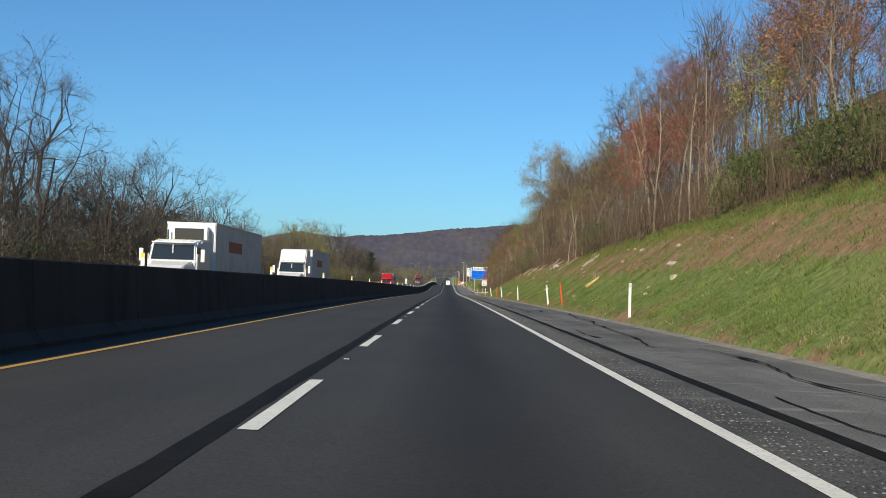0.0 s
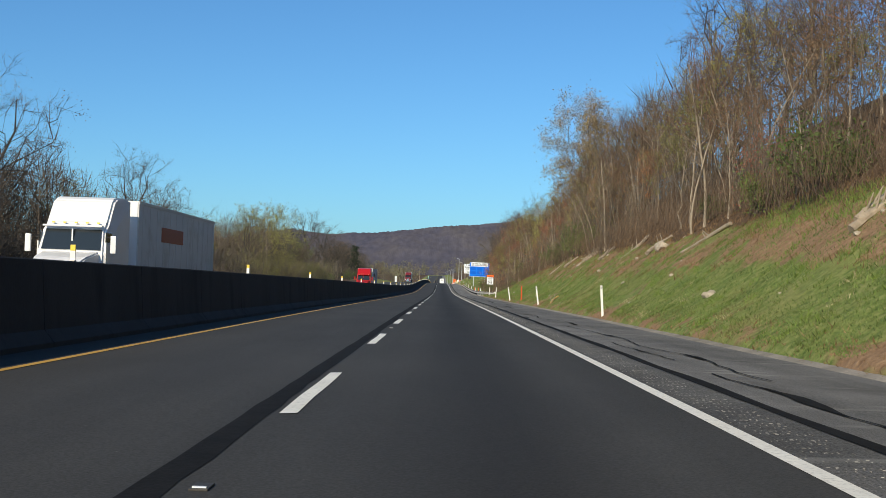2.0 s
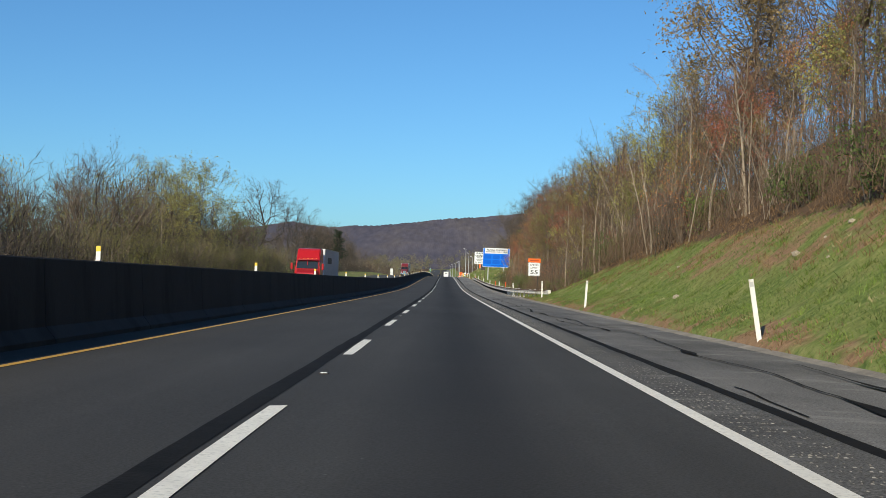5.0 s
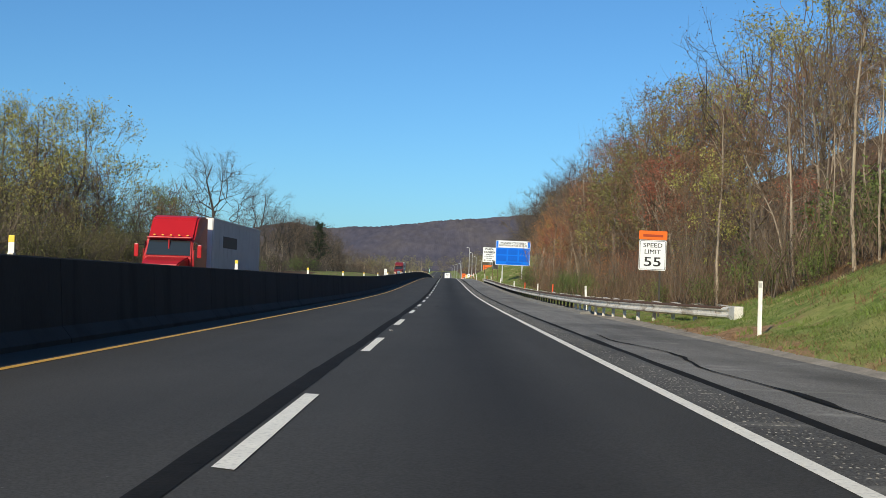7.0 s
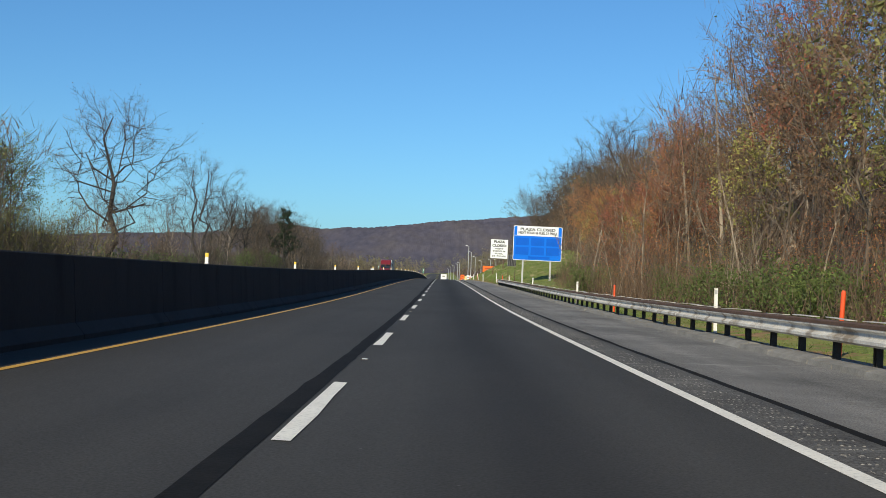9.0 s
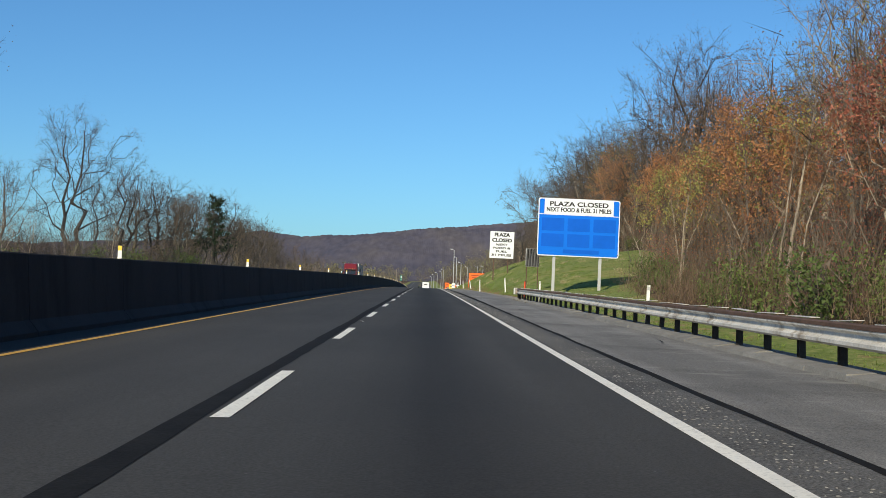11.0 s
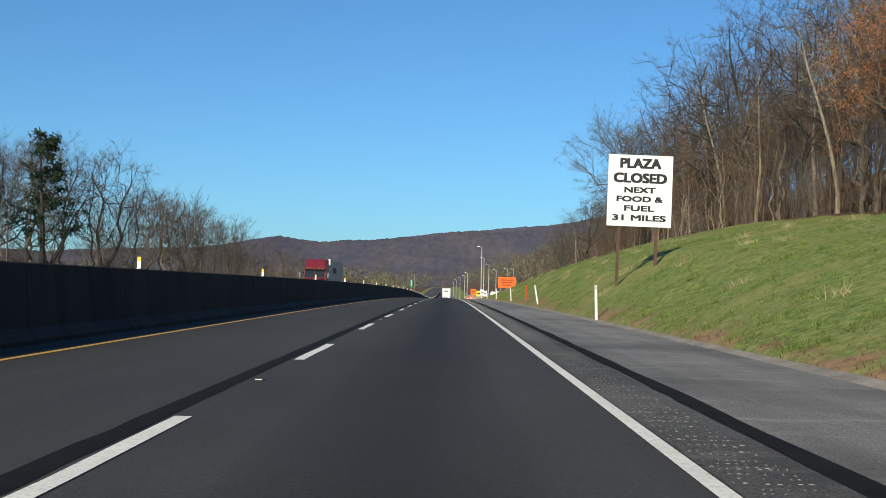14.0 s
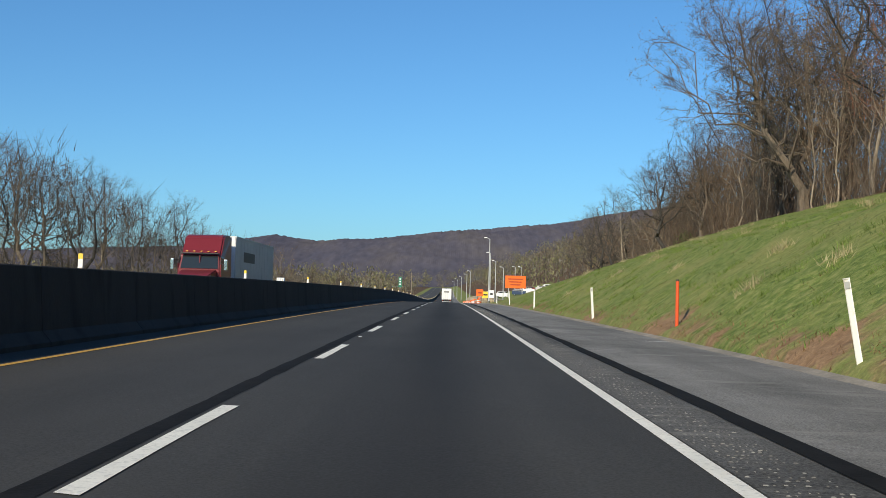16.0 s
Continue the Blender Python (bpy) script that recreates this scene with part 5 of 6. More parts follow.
def brush():
    """Brushwood between the trunks, past counting: tufts of slim upright twigs."""
    def tufts(name, leaf, seed, spots, place, label, size=1.0):
        r = np.random.default_rng(700 + seed)
        Vs = []
        for _ in range(spots):
            x, y, h, w = place(r)
            n = 130
            z = ground_z(x, y)
            c = np.stack([x + r.normal(0, w, n), y + r.normal(0, w, n), z + h * r.random(n) ** 1.25], 1)
            u = np.stack([r.normal(0, .26, n), r.normal(0, .26, n), r.uniform(.3, 1.2, n)], 1) * 1.1 * size
            t = r.normal(0, 1, (n, 3)) * .0068 * size
            Vs.append(np.stack([c - t, c + t, c + u], 1).reshape(-1, 3))
            k = n // 2
            c2 = c[:k] + r.normal(0, .3, (k, 3))
            q = r.normal(0, .036 * size, (k, 3, 3))
            Vs.append((c2[:, None, :] + q).reshape(-1, 3))
        V = np.concatenate(Vs)
        F = np.arange(len(V)).reshape(-1, 3)
        tagged(mesh_ob(name, V.tolist(), F.tolist(), M[leaf]), label, "brushwood", kind="stuff")

    def left(a, b, lo, hi):
        def place(r):
            y = r.uniform(a, b)
            return r.uniform(-47, -30), y, r.uniform(lo, hi), r.uniform(.9, 1.6)
        return place

    def right(r):
        y = r.uniform(15, 640)
        return wood_edge(y) + 1.0 + 14 * r.random(), y, r.uniform(1.5, 5.0), r.uniform(.8, 1.5)
    # far-side brush takes the darker twig colour in place of shade
    tufts("brushwood_brown", "twig", 1, 820, left(-60, 262, 2.5, 6.5), "dense brown brushwood under the trees", 1.7)
    tufts("brushwood_olive", "leaf_olive", 2, 300, left(262, 372, 2.5, 6.5), "dense olive-brown brushwood under the trees", 1.6)
    tufts("brushwood_grey", "twig", 3, 160, left(376, 500, .8, 2.4), "grey-brown brushwood under bare trees", 1.2)
    tufts("brushwood_dark", "twig", 4, 150, left(500, 760, 1.0, 2.6), "brown brushwood under bare trees", 1.2)
    tufts("brushwood_slope", "twig_brown", 5, 600, right, "dense brown brushwood on the wooded slope", 1.0)
    def foot(r):
        y = r.uniform(16, 412)
        return wood_edge(y) - .2 + 3.2 * r.random(), y, r.uniform(.4, 2.2), r.uniform(.5, 1.0)
    tufts("brushwood_foot", "twig_brown", 8, 620, foot, "low brown brushwood along the foot of the wood", .8)
    tufts("bramble_foot", "bud_haze", 9, 160, foot, "low tan brambles along the foot of the wood", .6)

    def crest(r):
        y = r.uniform(428, 700)
        return wood_edge(y) + .6 + 12 * r.random() ** 1.3, y, r.uniform(2.5, 7), r.uniform(.8, 1.5)
    tufts("brushwood_crest", "twig_brown", 7, 420, crest, "dense brown brushwood along the crest of the mound", 1.1)
    tufts("brushwood_ridge", "twig_grey", 6, 500, right, "grey twigs of brushwood on the wooded slope", 1.0)


def lumps(x, y):
    """A soft uneven field, for where plants grow thick or thin."""
    return .5 * np.sin(1.9 * x + 1.3 * np.sin(.8 * y)) + .5 * np.sin(1.35 * y + 1.7 * np.sin(.9 * x + .31 * y)) + .4 * np.sin(.33 * y + .9 * x)


def grass():
    def blades(name, mat, n, spots, size, label, per=5, wide=.015, lean=.6):
        r = np.random.default_rng(len(name))
        x, y = spots(r, n)
        g = size * r.uniform(.55, 1.35, len(x))
        x, y, g = np.repeat(x, per), np.repeat(y, per), np.repeat(g, per)
        n = len(x)
        x, y = x + r.normal(0, .07, n), y + r.normal(0, .07, n)
        z = ground_zs(x, y) - .02
        a, h, w = r.uniform(0, 6.283, n), g * r.uniform(.5, 1.2, n), wide * r.uniform(.6, 1.3, n)
        foot, side = np.stack([x, y, z], 1), np.stack([w * np.cos(a), w * np.sin(a), 0 * w], 1)
        top = foot + np.stack([r.normal(0, lean, n) * h, r.normal(0, lean, n) * h, h], 1)
        soup(name, [(mat, np.stack([foot - side, foot + side, top], 1).reshape(-1, 3))], label, "grass")

    def edge(y):
        return np.interp(y, EDGE_Y, EDGE_X)
    EDGE_Y = np.arange(-20, 700, 4.0)
    EDGE_X = np.array([wood_edge(q) for q in EDGE_Y])

    def bank(r, n):
        n = int(n * 1.9)
        y = 14 + 238 * r.random(n) ** 1.25
        x = TOE + .25 + (edge(y) - TOE) * r.random(n) ** 1.25
        f = lumps(x, y)
        keep_it = (f > -.65 + .5 * (x < TOE + .8)) & ~((y < 200) & (x > 9.2) & (x < 12) & (r.random(n) < .55) & (f < .4))
        keep_it &= np.array([slump(p, q) < .45 for p, q in zip(x, y)])
        return x[keep_it], y[keep_it]

    def mound(r, n):
        y = 405 + 195 * r.random(n) ** 1.25
        x = TOE + .3 + (edge(y) - TOE) * r.random(n) ** 1.4
        f = (lumps(x, y) > -1.0 + .7 * (x < TOE + .9)) & np.array([slump(p, q) < .45 for p, q in zip(x, y)])
        return x[f], y[f]

    def tussocks(lo, hi, wide):
        def spots(r, n):
            c = n // 14
            yc = lo + (hi - lo) * r.random(c) ** 1.3
            xc = TOE + .4 + wide * r.random(c) ** 1.2
            return np.repeat(xc, 14) + r.normal(0, .13, 14 * c), np.repeat(yc, 14) + r.normal(0, .16, 14 * c)
        return spots

    def dry_spots(r, n):
        y = 14 + 240 * r.random(3 * n)
        x = TOE + 2.6 + 4.6 * r.random(3 * n)
        f = lumps(x, y) < -.35 + .45 * (x - 9.4)
        return x[f][:n], y[f][:n]
    blades("grass", "grass", 40000, bank, .080, "rough green grass on the roadside bank")
    blades("mown_grass", "grass", 24000, mound, .075, "short green grass on the mound")
    blades("dry_grass", "dry", 7000, dry_spots, .18, "dry reddish brown weeds on the roadside bank")
    blades("weed_tussocks", "weed", 9000, tussocks(14, 250, 4.5), .13, "darker tussocks of fresh weeds on the bank", 4)
    blades("mound_tussocks", "weed", 9000, tussocks(425, 590, 9.0), .13, "longer tussocks of green grass on the mound", 4)
    blades("straw_tussocks", "tan", 1500, tussocks(14, 250, 5.5), .11, "dry straw-coloured tussocks on the bank", 3)

    def tufted(r, n):
        k = r.integers(0, 90, n)
        q = np.random.default_rng(3000)
        yc = 425 + 165 * q.random(90)
        xc = TOE + 1.2 + (edge(yc) - TOE - 3) * q.random(90)
        return xc[k] + r.normal(0, .16, n), yc[k] + r.normal(0, .25, n)
    blades("tan_grass", "tan", 1900, tufted, .26, "tall dry tan grass tufts on the mound", 3)

    def foot(r, n):
        y = 25 + 80 * r.random(n)
        return edge(y) + r.uniform(-1.1, .9, n), y
    blades("edge_weeds", "weed", 5600, foot, .20, "fresh green weeds along the foot of the wood", 3)

    def verge(r, n):
        y = np.where(r.random(n) < .7, r.uniform(5, 250, n), r.uniform(408, 560, n))
        return TOE + .05 + .9 * r.random(n) ** 1.5 + .12 * lumps(y * .7, y), y
    blades("verge_weeds", "dry", 3800, verge, .10, "dry brown weeds along the shoulder's edge", 4)

    def rail_side(r, n):
        return r.uniform(6.3, 11, n), r.uniform(246, 408, n)
    blades("rail_weeds", "weed", 4200, rail_side, .09, "dry weeds behind the guard rail", 4)


def litter():
    r = np.random.default_rng(55)
    # pale rocks on the bank
    for k in range(52):
        y, x = (r.uniform(40, 200), r.uniform(7.2, 11.8))
        s = r.uniform(.05, .15) if k > 3 else r.uniform(.2, .3)
        if k == 0: x, y, s = 8.0, 96.4, .22
        if k == 1: x, y, s = 10.8, 120.0, .42
        bm = bmesh.new()
        bmesh.ops.create_icosphere(bm, subdivisions=2 if s > .2 else 1, radius=s)
        for v in bm.verts:
            v.co *= 1 + .45 * noise.noise(v.co * (1.6 / s) + Vector((k, 0, 0)))
            v.co.z *= .7
        o = part("rock", bm, M["rock"])
        o.matrix_world = Matrix.Translation((x, y, ground_z(x, y) + s * .15)) @ pose(0, 0, 0, 0, 0, r.uniform(0, 360))
        tagged(o, "pale weathered rock on the grassy bank", "rock", "rocks on the bank")
    # felled logs at the edge of the wood
    for k, (x, y, a, L, rad) in enumerate(((10.6, 90, 20, 1.6, .12), (10.9, 91, 35, 1.3, .09), (8.6, 71.5, 15, 1.0, .11), (11.3, 153, 40, 3.4, .14), (11.5, 154.4, 55, 3.0, .12), (11.7, 152, 30, 2.6, .13), (11.0, 122, 45, 2.4, .10),
                                           (10.9, 163, 50, 2.0, .11), (11.0, 111, 125, 3.1, .09), (11.4, 132, 48, 3.3, .11), (11.2, 143, 55, 2.6, .10), (10.6, 172, 40, 2.4, .09), (6.9, 135.2, 65, 1.5, .07))):
        root = thing("log", Matrix.Translation((x, y, ground_z(x, y) + rad * .6)) @ pose(0, 0, 0, 0, r.uniform(-4, 4) - math.degrees(math.atan(.72 * math.cos(radians(a)))), a), "weathered pale log lying on the bank", "log", "logs on the bank")
        bm = bmesh.new()
        n, prev = 9, []
        for i in range(n + 1):
            t = i / n
            ring = [bm.verts.new(((t - .5) * L, rad * (1 - .25 * t) * (1 + .12 * r.normal()) * math.cos(6.283 * j / 9) + .07 * math.sin(4 * t + k), rad * (1 - .25 * t) * (1 + .12 * r.normal()) * math.sin(6.283 * j / 9))) for j in range(9)]
            if prev:
                for j in range(9):
                    bm.faces.new((prev[j], prev[(j + 1) % 9], ring[(j + 1) % 9], ring[j]))
            else:
                bm.faces.new(list(reversed(ring)))
            prev = ring
        bm.faces.new(prev)
        part("trunk", bm, M["log"] if k in (2, 12) else M["pale_bark"], root, smooth=False)
        for _ in range(2):
            t = r.uniform(-.3, .4) * L
            part("branch_stub", tube((t, 0, rad * .3), (t + .25, r.uniform(-.3, .3), rad + .3), .035, .015, 6), M["pale_bark"], root)


right_woods()
for _k, _x, _y, _s, _a in (("oak_a", 30.5, 556, 1.15, 30), ("oak_c", 29.5, 569, 1.15, 140), ("oak_b", 32.0, 575, 1.2, 260), ("oak_c", 31.0, 541, 1.2, 200), ("oak_c", 28.5, 591, .9, 75)):
    plant(_k, _x, _y, _s, True, _a)
left_woods()
plant_all()
far_woods()
deep_rows()
brush()
grass()
litter()

# ---- roadside things ----


def upright(x, y, turn=0.0, lift=0.0):
    return Matrix.Translation((x, y, ground_z(x, y) + lift)) @ pose(0, 0, 0, 0, 0, turn)


def marker_posts():
    r = np.random.default_rng(3)
    white = [(6.45, 42.6, 0), (6.42, 76.5, -6.5), (6.4, 108.7, -4), (6.45, 141.5, -8), (6.4, 174, -9), (6.45, 205, 3), (7.0, 236.8, 0), (6.75, 268.6, -3), (6.75, 300.4, 0), (6.8, 333, 0), (6.8, 365, 2), (6.95, 400.5, -1), (7.0, 432, -4), (6.25, 463.6, -2),
             (6.45, 495.6, -10), (6.4, 527, -4), (6.4, 560, 0), (6.4, 592, -4), (6.5, 624, 0)]
    for i, (x, y, lean) in enumerate(white):
        root = thing("delineator_post", upright(x, y) @ pose(0, 0, 0, 0, lean, r.uniform(-8, 8)), "white plastic delineator post, slightly scuffed" if abs(lean) < 5 else "white plastic delineator post leaning over", "post", "white delineator posts")
        bm = prism([(-.05, -.012), (-.035, .012), (.035, .012), (.05, -.012), (.03, .0), (-.03, .0)], 0, 1)
        bm.transform(Matrix(((1, 0, 0, 0), (0, 0, 1, 0), (0, 1, 0, -.3), (0, 0, 0, 1))) @ Matrix.Diagonal((1, 1.54, 1, 1)))
        bmesh.ops.recalc_face_normals(bm, faces=bm.faces)
        part("blade", bm, M["white_post"], root)
        part("reflector", box(0, -.014, 1.14, .075, .006, .10, .002), M["silver"], root, "small silver reflector")
        part("cap", box(0, 0, 1.235, .105, .03, .014, .004), M["white_post"], root)
    for i, (x, y, lean) in enumerate([(6.6, 69.0, -7), (6.6, 161.0, 0), (7.05, 291.5, 3), (7.2, 322, 0), (6.45, 405.4, 0), (6.67, 510.6, 0)]):
        root = thing("marker_post", upright(x, y) @ pose(0, 0, 0, 0, lean, r.uniform(-8, 8)), "orange-red plastic marker post with a dark cap", "post", "orange marker posts")
        part("tube", tube((0, 0, -.3), (0, 0, 1.20), .045, .045, 12), M["orange_post"], root, smooth=False)
        part("cap", tube((0, 0, 1.20), (0, 0, 1.25), .047, .03, 12), M["dark_steel"] if i > 2 else M["orange_post"], root)


W_BEAM = [(0, .165), (.03, .15), (.085, .125), (.085, .075), (.02, .03), (.02, -.03), (.085, -.075), (.085, -.125), (.03, -.15), (0, -.165)]


def guard_rail():
    y0, y1, x = 243.5, 405.5, 5.88

    def flare(y):
        return 2.2 * max(0.0, (263.0 - y) / 19.5) ** 2

    def bend(o):
        for v in o.data.vertices:
            v.co.x += flare(v.co.y)
    root = thing("guard_rail", Matrix.Identity(4), "weathered galvanised guard rail on steel posts", "guard rail")
    # beam lengths with lapped joints
    y = y0 + .6
    k = 0
    while y < y1 - .2:
        L = min(3.81, y1 - y)
        ys = np.linspace(y, y + L + .25, 3)
        sec = [(x - dx + .09 - .004 * (k % 2), .53 + dz) for dx, dz in W_BEAM] + [(x - dx + .098 - .004 * (k % 2), .53 + dz) for dx, dz in reversed(W_BEAM)]
        bend(along("beam", sec, ys, M["steel"], root))
        y += L
        k += 1
    post_me, block_me, plate_me, cap_me = None, None, None, None
    y = y0 + 1.6
    while y < y1:
        z = road_z(y)
        m = Matrix.Translation((x + .28 + flare(y), y, z + rng.normal(0, .006))) @ pose(0, 0, 0, rng.normal(0, .8), rng.normal(0, 1.0), 0)
        if post_me is None:
            bm = box(0, -.07, .10, .10, .010, 1.2, .002)
            box(0, .07, .10, .10, .010, 1.2, .002, bm)
            box(0, 0, .10, .010, .14, 1.2, .002, bm)
            o = part("post", bm, M["dark_steel"], root)
            post_me = o.data
            o2 = part("block", box(-.12, 0, .53, .14, .16, .34, .008), M["rust"], root, "brown offset block")
            block_me = o2.data
            o3 = part("back_plate", box(.12, .25, .72, .16, 1.15, .012, .003), M["steel"], root, "pale top plate behind the beam")
            plate_me = o3.data
        else:
            o, o2, o3 = new("post", post_me), new("block", block_me), new("back_plate", plate_me)
            for q in (o, o2, o3):
                q.parent = root
        if y < 268 and o.data is post_me:        # the newer end has bright posts
            o.data = post_me.copy()
            o.data.materials[0] = M["steel"]
        for q in (o, o2, o3):
            q.matrix_world = m
        y += 1.905
    bend(along("top_channel", [(x - .005, .635), (x - .005, .69), (x + .03, .705), (x + .19, .705), (x + .19, .615)], np.arange(y0 + 1, y1, 1.5), M["rust"], root, "dark rusty channel above the beam"))
    # flared terminals at both ends
    for ye, s in ((y0, 1), (y1, -1)):
        z = road_z(ye)
        fx = x + flare(ye)
        bm = box(fx + .02, ye + s * .05, z + .52, .26, .50, .42, .03)
        part("terminal", bm, M["steel"], root, "boxy galvanised end terminal")
        bm = box(fx + .02, ye + s * .65, z + .53, .20, .75, .36, .04)
        part("terminal_neck", bm, M["steel"], root)
        part("end_post", box(fx + .16, ye + s * .5, z + .1, .12, .14, .9, .01), M["dark_steel"], root)
    tagged(root, category="guard rail")
    # low concrete kerb under the rail
    sec = [(x - .20, -.1), (x - .16, .05), (x + .05, .085), (x + .35, .09), (x + .35, -.1)]
    kerb = thing("asphalt_kerb", Matrix.Identity(4), "low cracked grey kerb under the guard rail", "kerb")
    kerb["kind"] = "structure"
    y = 262.0
    while y < 401:
        L = rng.uniform(1.2, 3.2)
        sink = rng.uniform(0, .03) + max(0, (y - 394) * .006)
        o = along("kerb_length", [(a + rng.normal(0, .012), b - sink + rng.normal(0, .012)) for a, b in sec], [y + .02, y + L / 2, y + L - .02], M["curb"], kerb)
        y += L
    # broken lumps where the kerb ends
    for k in range(26):
        s = rng.uniform(.04, .13)
        bm = bmesh.new()
        bmesh.ops.create_icosphere(bm, subdivisions=1, radius=s)
        for v in bm.verts:
            v.co *= 1 + .6 * noise.noise(v.co * (1.5 / s) + Vector((k, 5, 0)))
            v.co.z *= .6
        yy = rng.uniform(394, 406.5)
        o = part("rubble", bm, M["curb"])
        o.matrix_world = Matrix.Translation((x + rng.uniform(-.32, .45), yy, road_z(yy) + .02)) @ pose(0, 0, 0, 0, 0, rng.uniform(0, 360))
        tagged(o, "broken lump of grey kerb beside the rail end", "rubble", "broken kerb lumps")


FACE = Matrix(((1, 0, 0, 0), (0, 0, -1, 0), (0, 1, 0, 0), (0, 0, 0, 1)))     # lettering upright, facing back along the road


def panel(w, h, r, y0, y1, cx=0, cz=0):
    """A board with rounded corners."""
    pts = []
    for sx, sz, a0 in ((1, 1, 0), (-1, 1, 90), (-1, -1, 180), (1, -1, 270)):
        for k in range(5):
            a = radians(a0 + 22.5 * k)
            pts.append((cx + sx * (w / 2 - r) + r * math.cos(a), cz + sz * (h / 2 - r) + r * math.sin(a)))
    return prism(pts, y0, y1)


def write(root, text, cx, cz, w, h, y, mat=None, bold=.02):
    return words(text, w, h, mat or M["black"], root, Matrix.Translation((cx, y, cz)) @ FACE, bold)


def plaza_board():
    x0, x1, y = 8.12, 14.05, 416.1
    cx, w = (x0 + x1) / 2, 5.93
    z = road_z(y)
    zb, zt = z + 3.07, z + 7.26
    root = thing("plaza_sign", Matrix.Translation((cx, y, zb)) @ pose(0, 0, 0, 0, 0.6, 0), "large blue roadside sign with a white closed notice", "sign")
    h = zt - zb
    part("border", panel(w, h, .16, -.02, .02, 0, h / 2), M["white"], root, "white sign border")
    part("face", panel(w - .14, h - .14, .12, -.028, -.0205, 0, h / 2), M["blue"], root, "blue sign face")
    hw, hh = 5.02, 1.08
    part("notice", box(-.02, -.033, h - .07 - hh / 2, hw, .008, hh, 0), M["white"], root, "white notice panel")
    part("header_rule", box(0, -.031, h - .07 - hh - .03, w - .14, .005, .05), M["white"], root)
    write(root, "PLAZA CLOSED", -.02, h - .40, 4.25, .36, -.042, bold=.05)
    write(root, "NEXT FOOD & FUEL 31 MILES", -.02, h - .82, 4.7, .33, -.042, bold=.04)
    for i in range(3):
        for j in range(2):
            part("logo_panel", panel(1.62, .94, .05, -.036, -.0285, -1.87 + 1.87 * i, .68 + .94 / 2 + 1.14 * j), M["blue_dark"], root, "darker blue blank panel")
    part("lower_strip", box(.22, -.034, .36, 2.62, .006, .28), M["blue_dark"], root, "darker blue blank strip")
    for yy in (.6, 1.9, 3.3):
        part("stringer", box(0, .06, yy, w - .4, .06, .09, .008), M["silver"], root)
    for lx in (x0 + 1.28, x1 - 1.30):
        gz = ground_z(lx, y)
        bm = box(lx - cx, .11, (gz - zb - .6 + h * .85) / 2, .20, .02, h * .85 - (gz - zb - .6), .003)
        box(lx - cx, .27, (gz - zb - .6 + h * .85) / 2, .20, .02, h * .85 - (gz - zb - .6), .003, bm)
        box(lx - cx, .19, (gz - zb - .6 + h * .85) / 2, .02, .16, h * .85 - (gz - zb - .6), .003, bm)
        part("steel_leg", bm, M["silver"], root, "pale grey steel leg")


def closed_board():
    x0, x1, y = 7.60, 10.44, 471.6
    cx, w = (x0 + x1) / 2, 2.84
    z = road_z(y)
    zb, zt = z + 3.96, z + 7.12
    h = zt - zb
    root = thing("closed_sign", Matrix.Translation((cx, y, zb)) @ pose(0, 0, 0, 0, 1.0, 0), "white board with black lettering on rusty posts", "sign")
    part("board", panel(w, h, .03, -.02, .02, 0, h / 2), M["white"], root)
    for text, cz, tw, th, b in (("PLAZA", 2.79, 1.82, .47, .07), ("CLOSED", 2.14, 2.36, .47, .07), ("NEXT", 1.61, 1.38, .27, .075), ("FOOD &", 1.21, 2.04, .27, .075), ("FUEL", .80, 1.34, .27, .075), ("31 MILES", .38, 2.36, .28, .075)):
        write(root, text, 0, cz, tw, th, -.024, bold=b)
    for lx in (x0 + .55, x1 - .62):
        gz = ground_z(lx, y)
        L = h * .9 - (gz - zb - .6)
        bm = box(lx - cx, .05, gz - zb - .6 + L / 2, .13, .016, L, .003)
        box(lx - cx, .17, gz - zb - .6 + L / 2, .13, .016, L, .003, bm)
        box(lx - cx, .11, gz - zb - .6 + L / 2, .016, .12, L, .003, bm)
        part("steel_leg", bm, M["rust"], root, "rust-brown steel leg")
    for zz in (.5, 1.6, 2.7):
        part("stringer", box(0, .035, zz, w - .2, .03, .08, .006), M["silver"], root)


def speed_sign():
    x0, x1, y = 7.28, 8.34, 256.2
    cx, w = (x0 + x1) / 2, 1.05
    z = road_z(y)
    zb = z + 1.88
    h = 1.17
    root = thing("speed_limit_sign", Matrix.Translation((cx, y, zb)) @ pose(0, 0, 0, 0, .6, 0), "white speed limit sign with an orange plate above", "sign")
    part("board", panel(w, h, .05, -.012, .012, 0, h / 2), M["white"], root)
    fr = panel(w - .05, h - .05, .045, -.0135, -.0125, 0, h / 2)
    part("border", fr, M["black"], root, "thin black border")
    part("face", panel(w - .085, h - .085, .03, -.0155, -.0138, 0, h / 2), M["white"], root)
    write(root, "SPEED", 0, .97, .74, .17, -.019, bold=.012)
    write(root, "LIMIT", 0, .72, .62, .17, -.019, bold=.012)
    write(root, "55", 0, .33, .66, .36, -.019, bold=.02)
    part("orange_plate", panel(w + .04, .34, .03, -.014, .012, 0, h + .19), M["orange"], root, "bright orange plate")
    part("plate_bar", box(0, -.0165, h + .17, .78, .004, .10), M["orange_ink"], root, "illegible dark wording bar")
    gz = ground_z(cx + .2, y)
    part("post", box(.32, .05, (gz - zb - .6 + h + .3) / 2, .07, .05, h + .3 - (gz - zb - .6), .006), M["dark_steel"], root, "dark steel post")


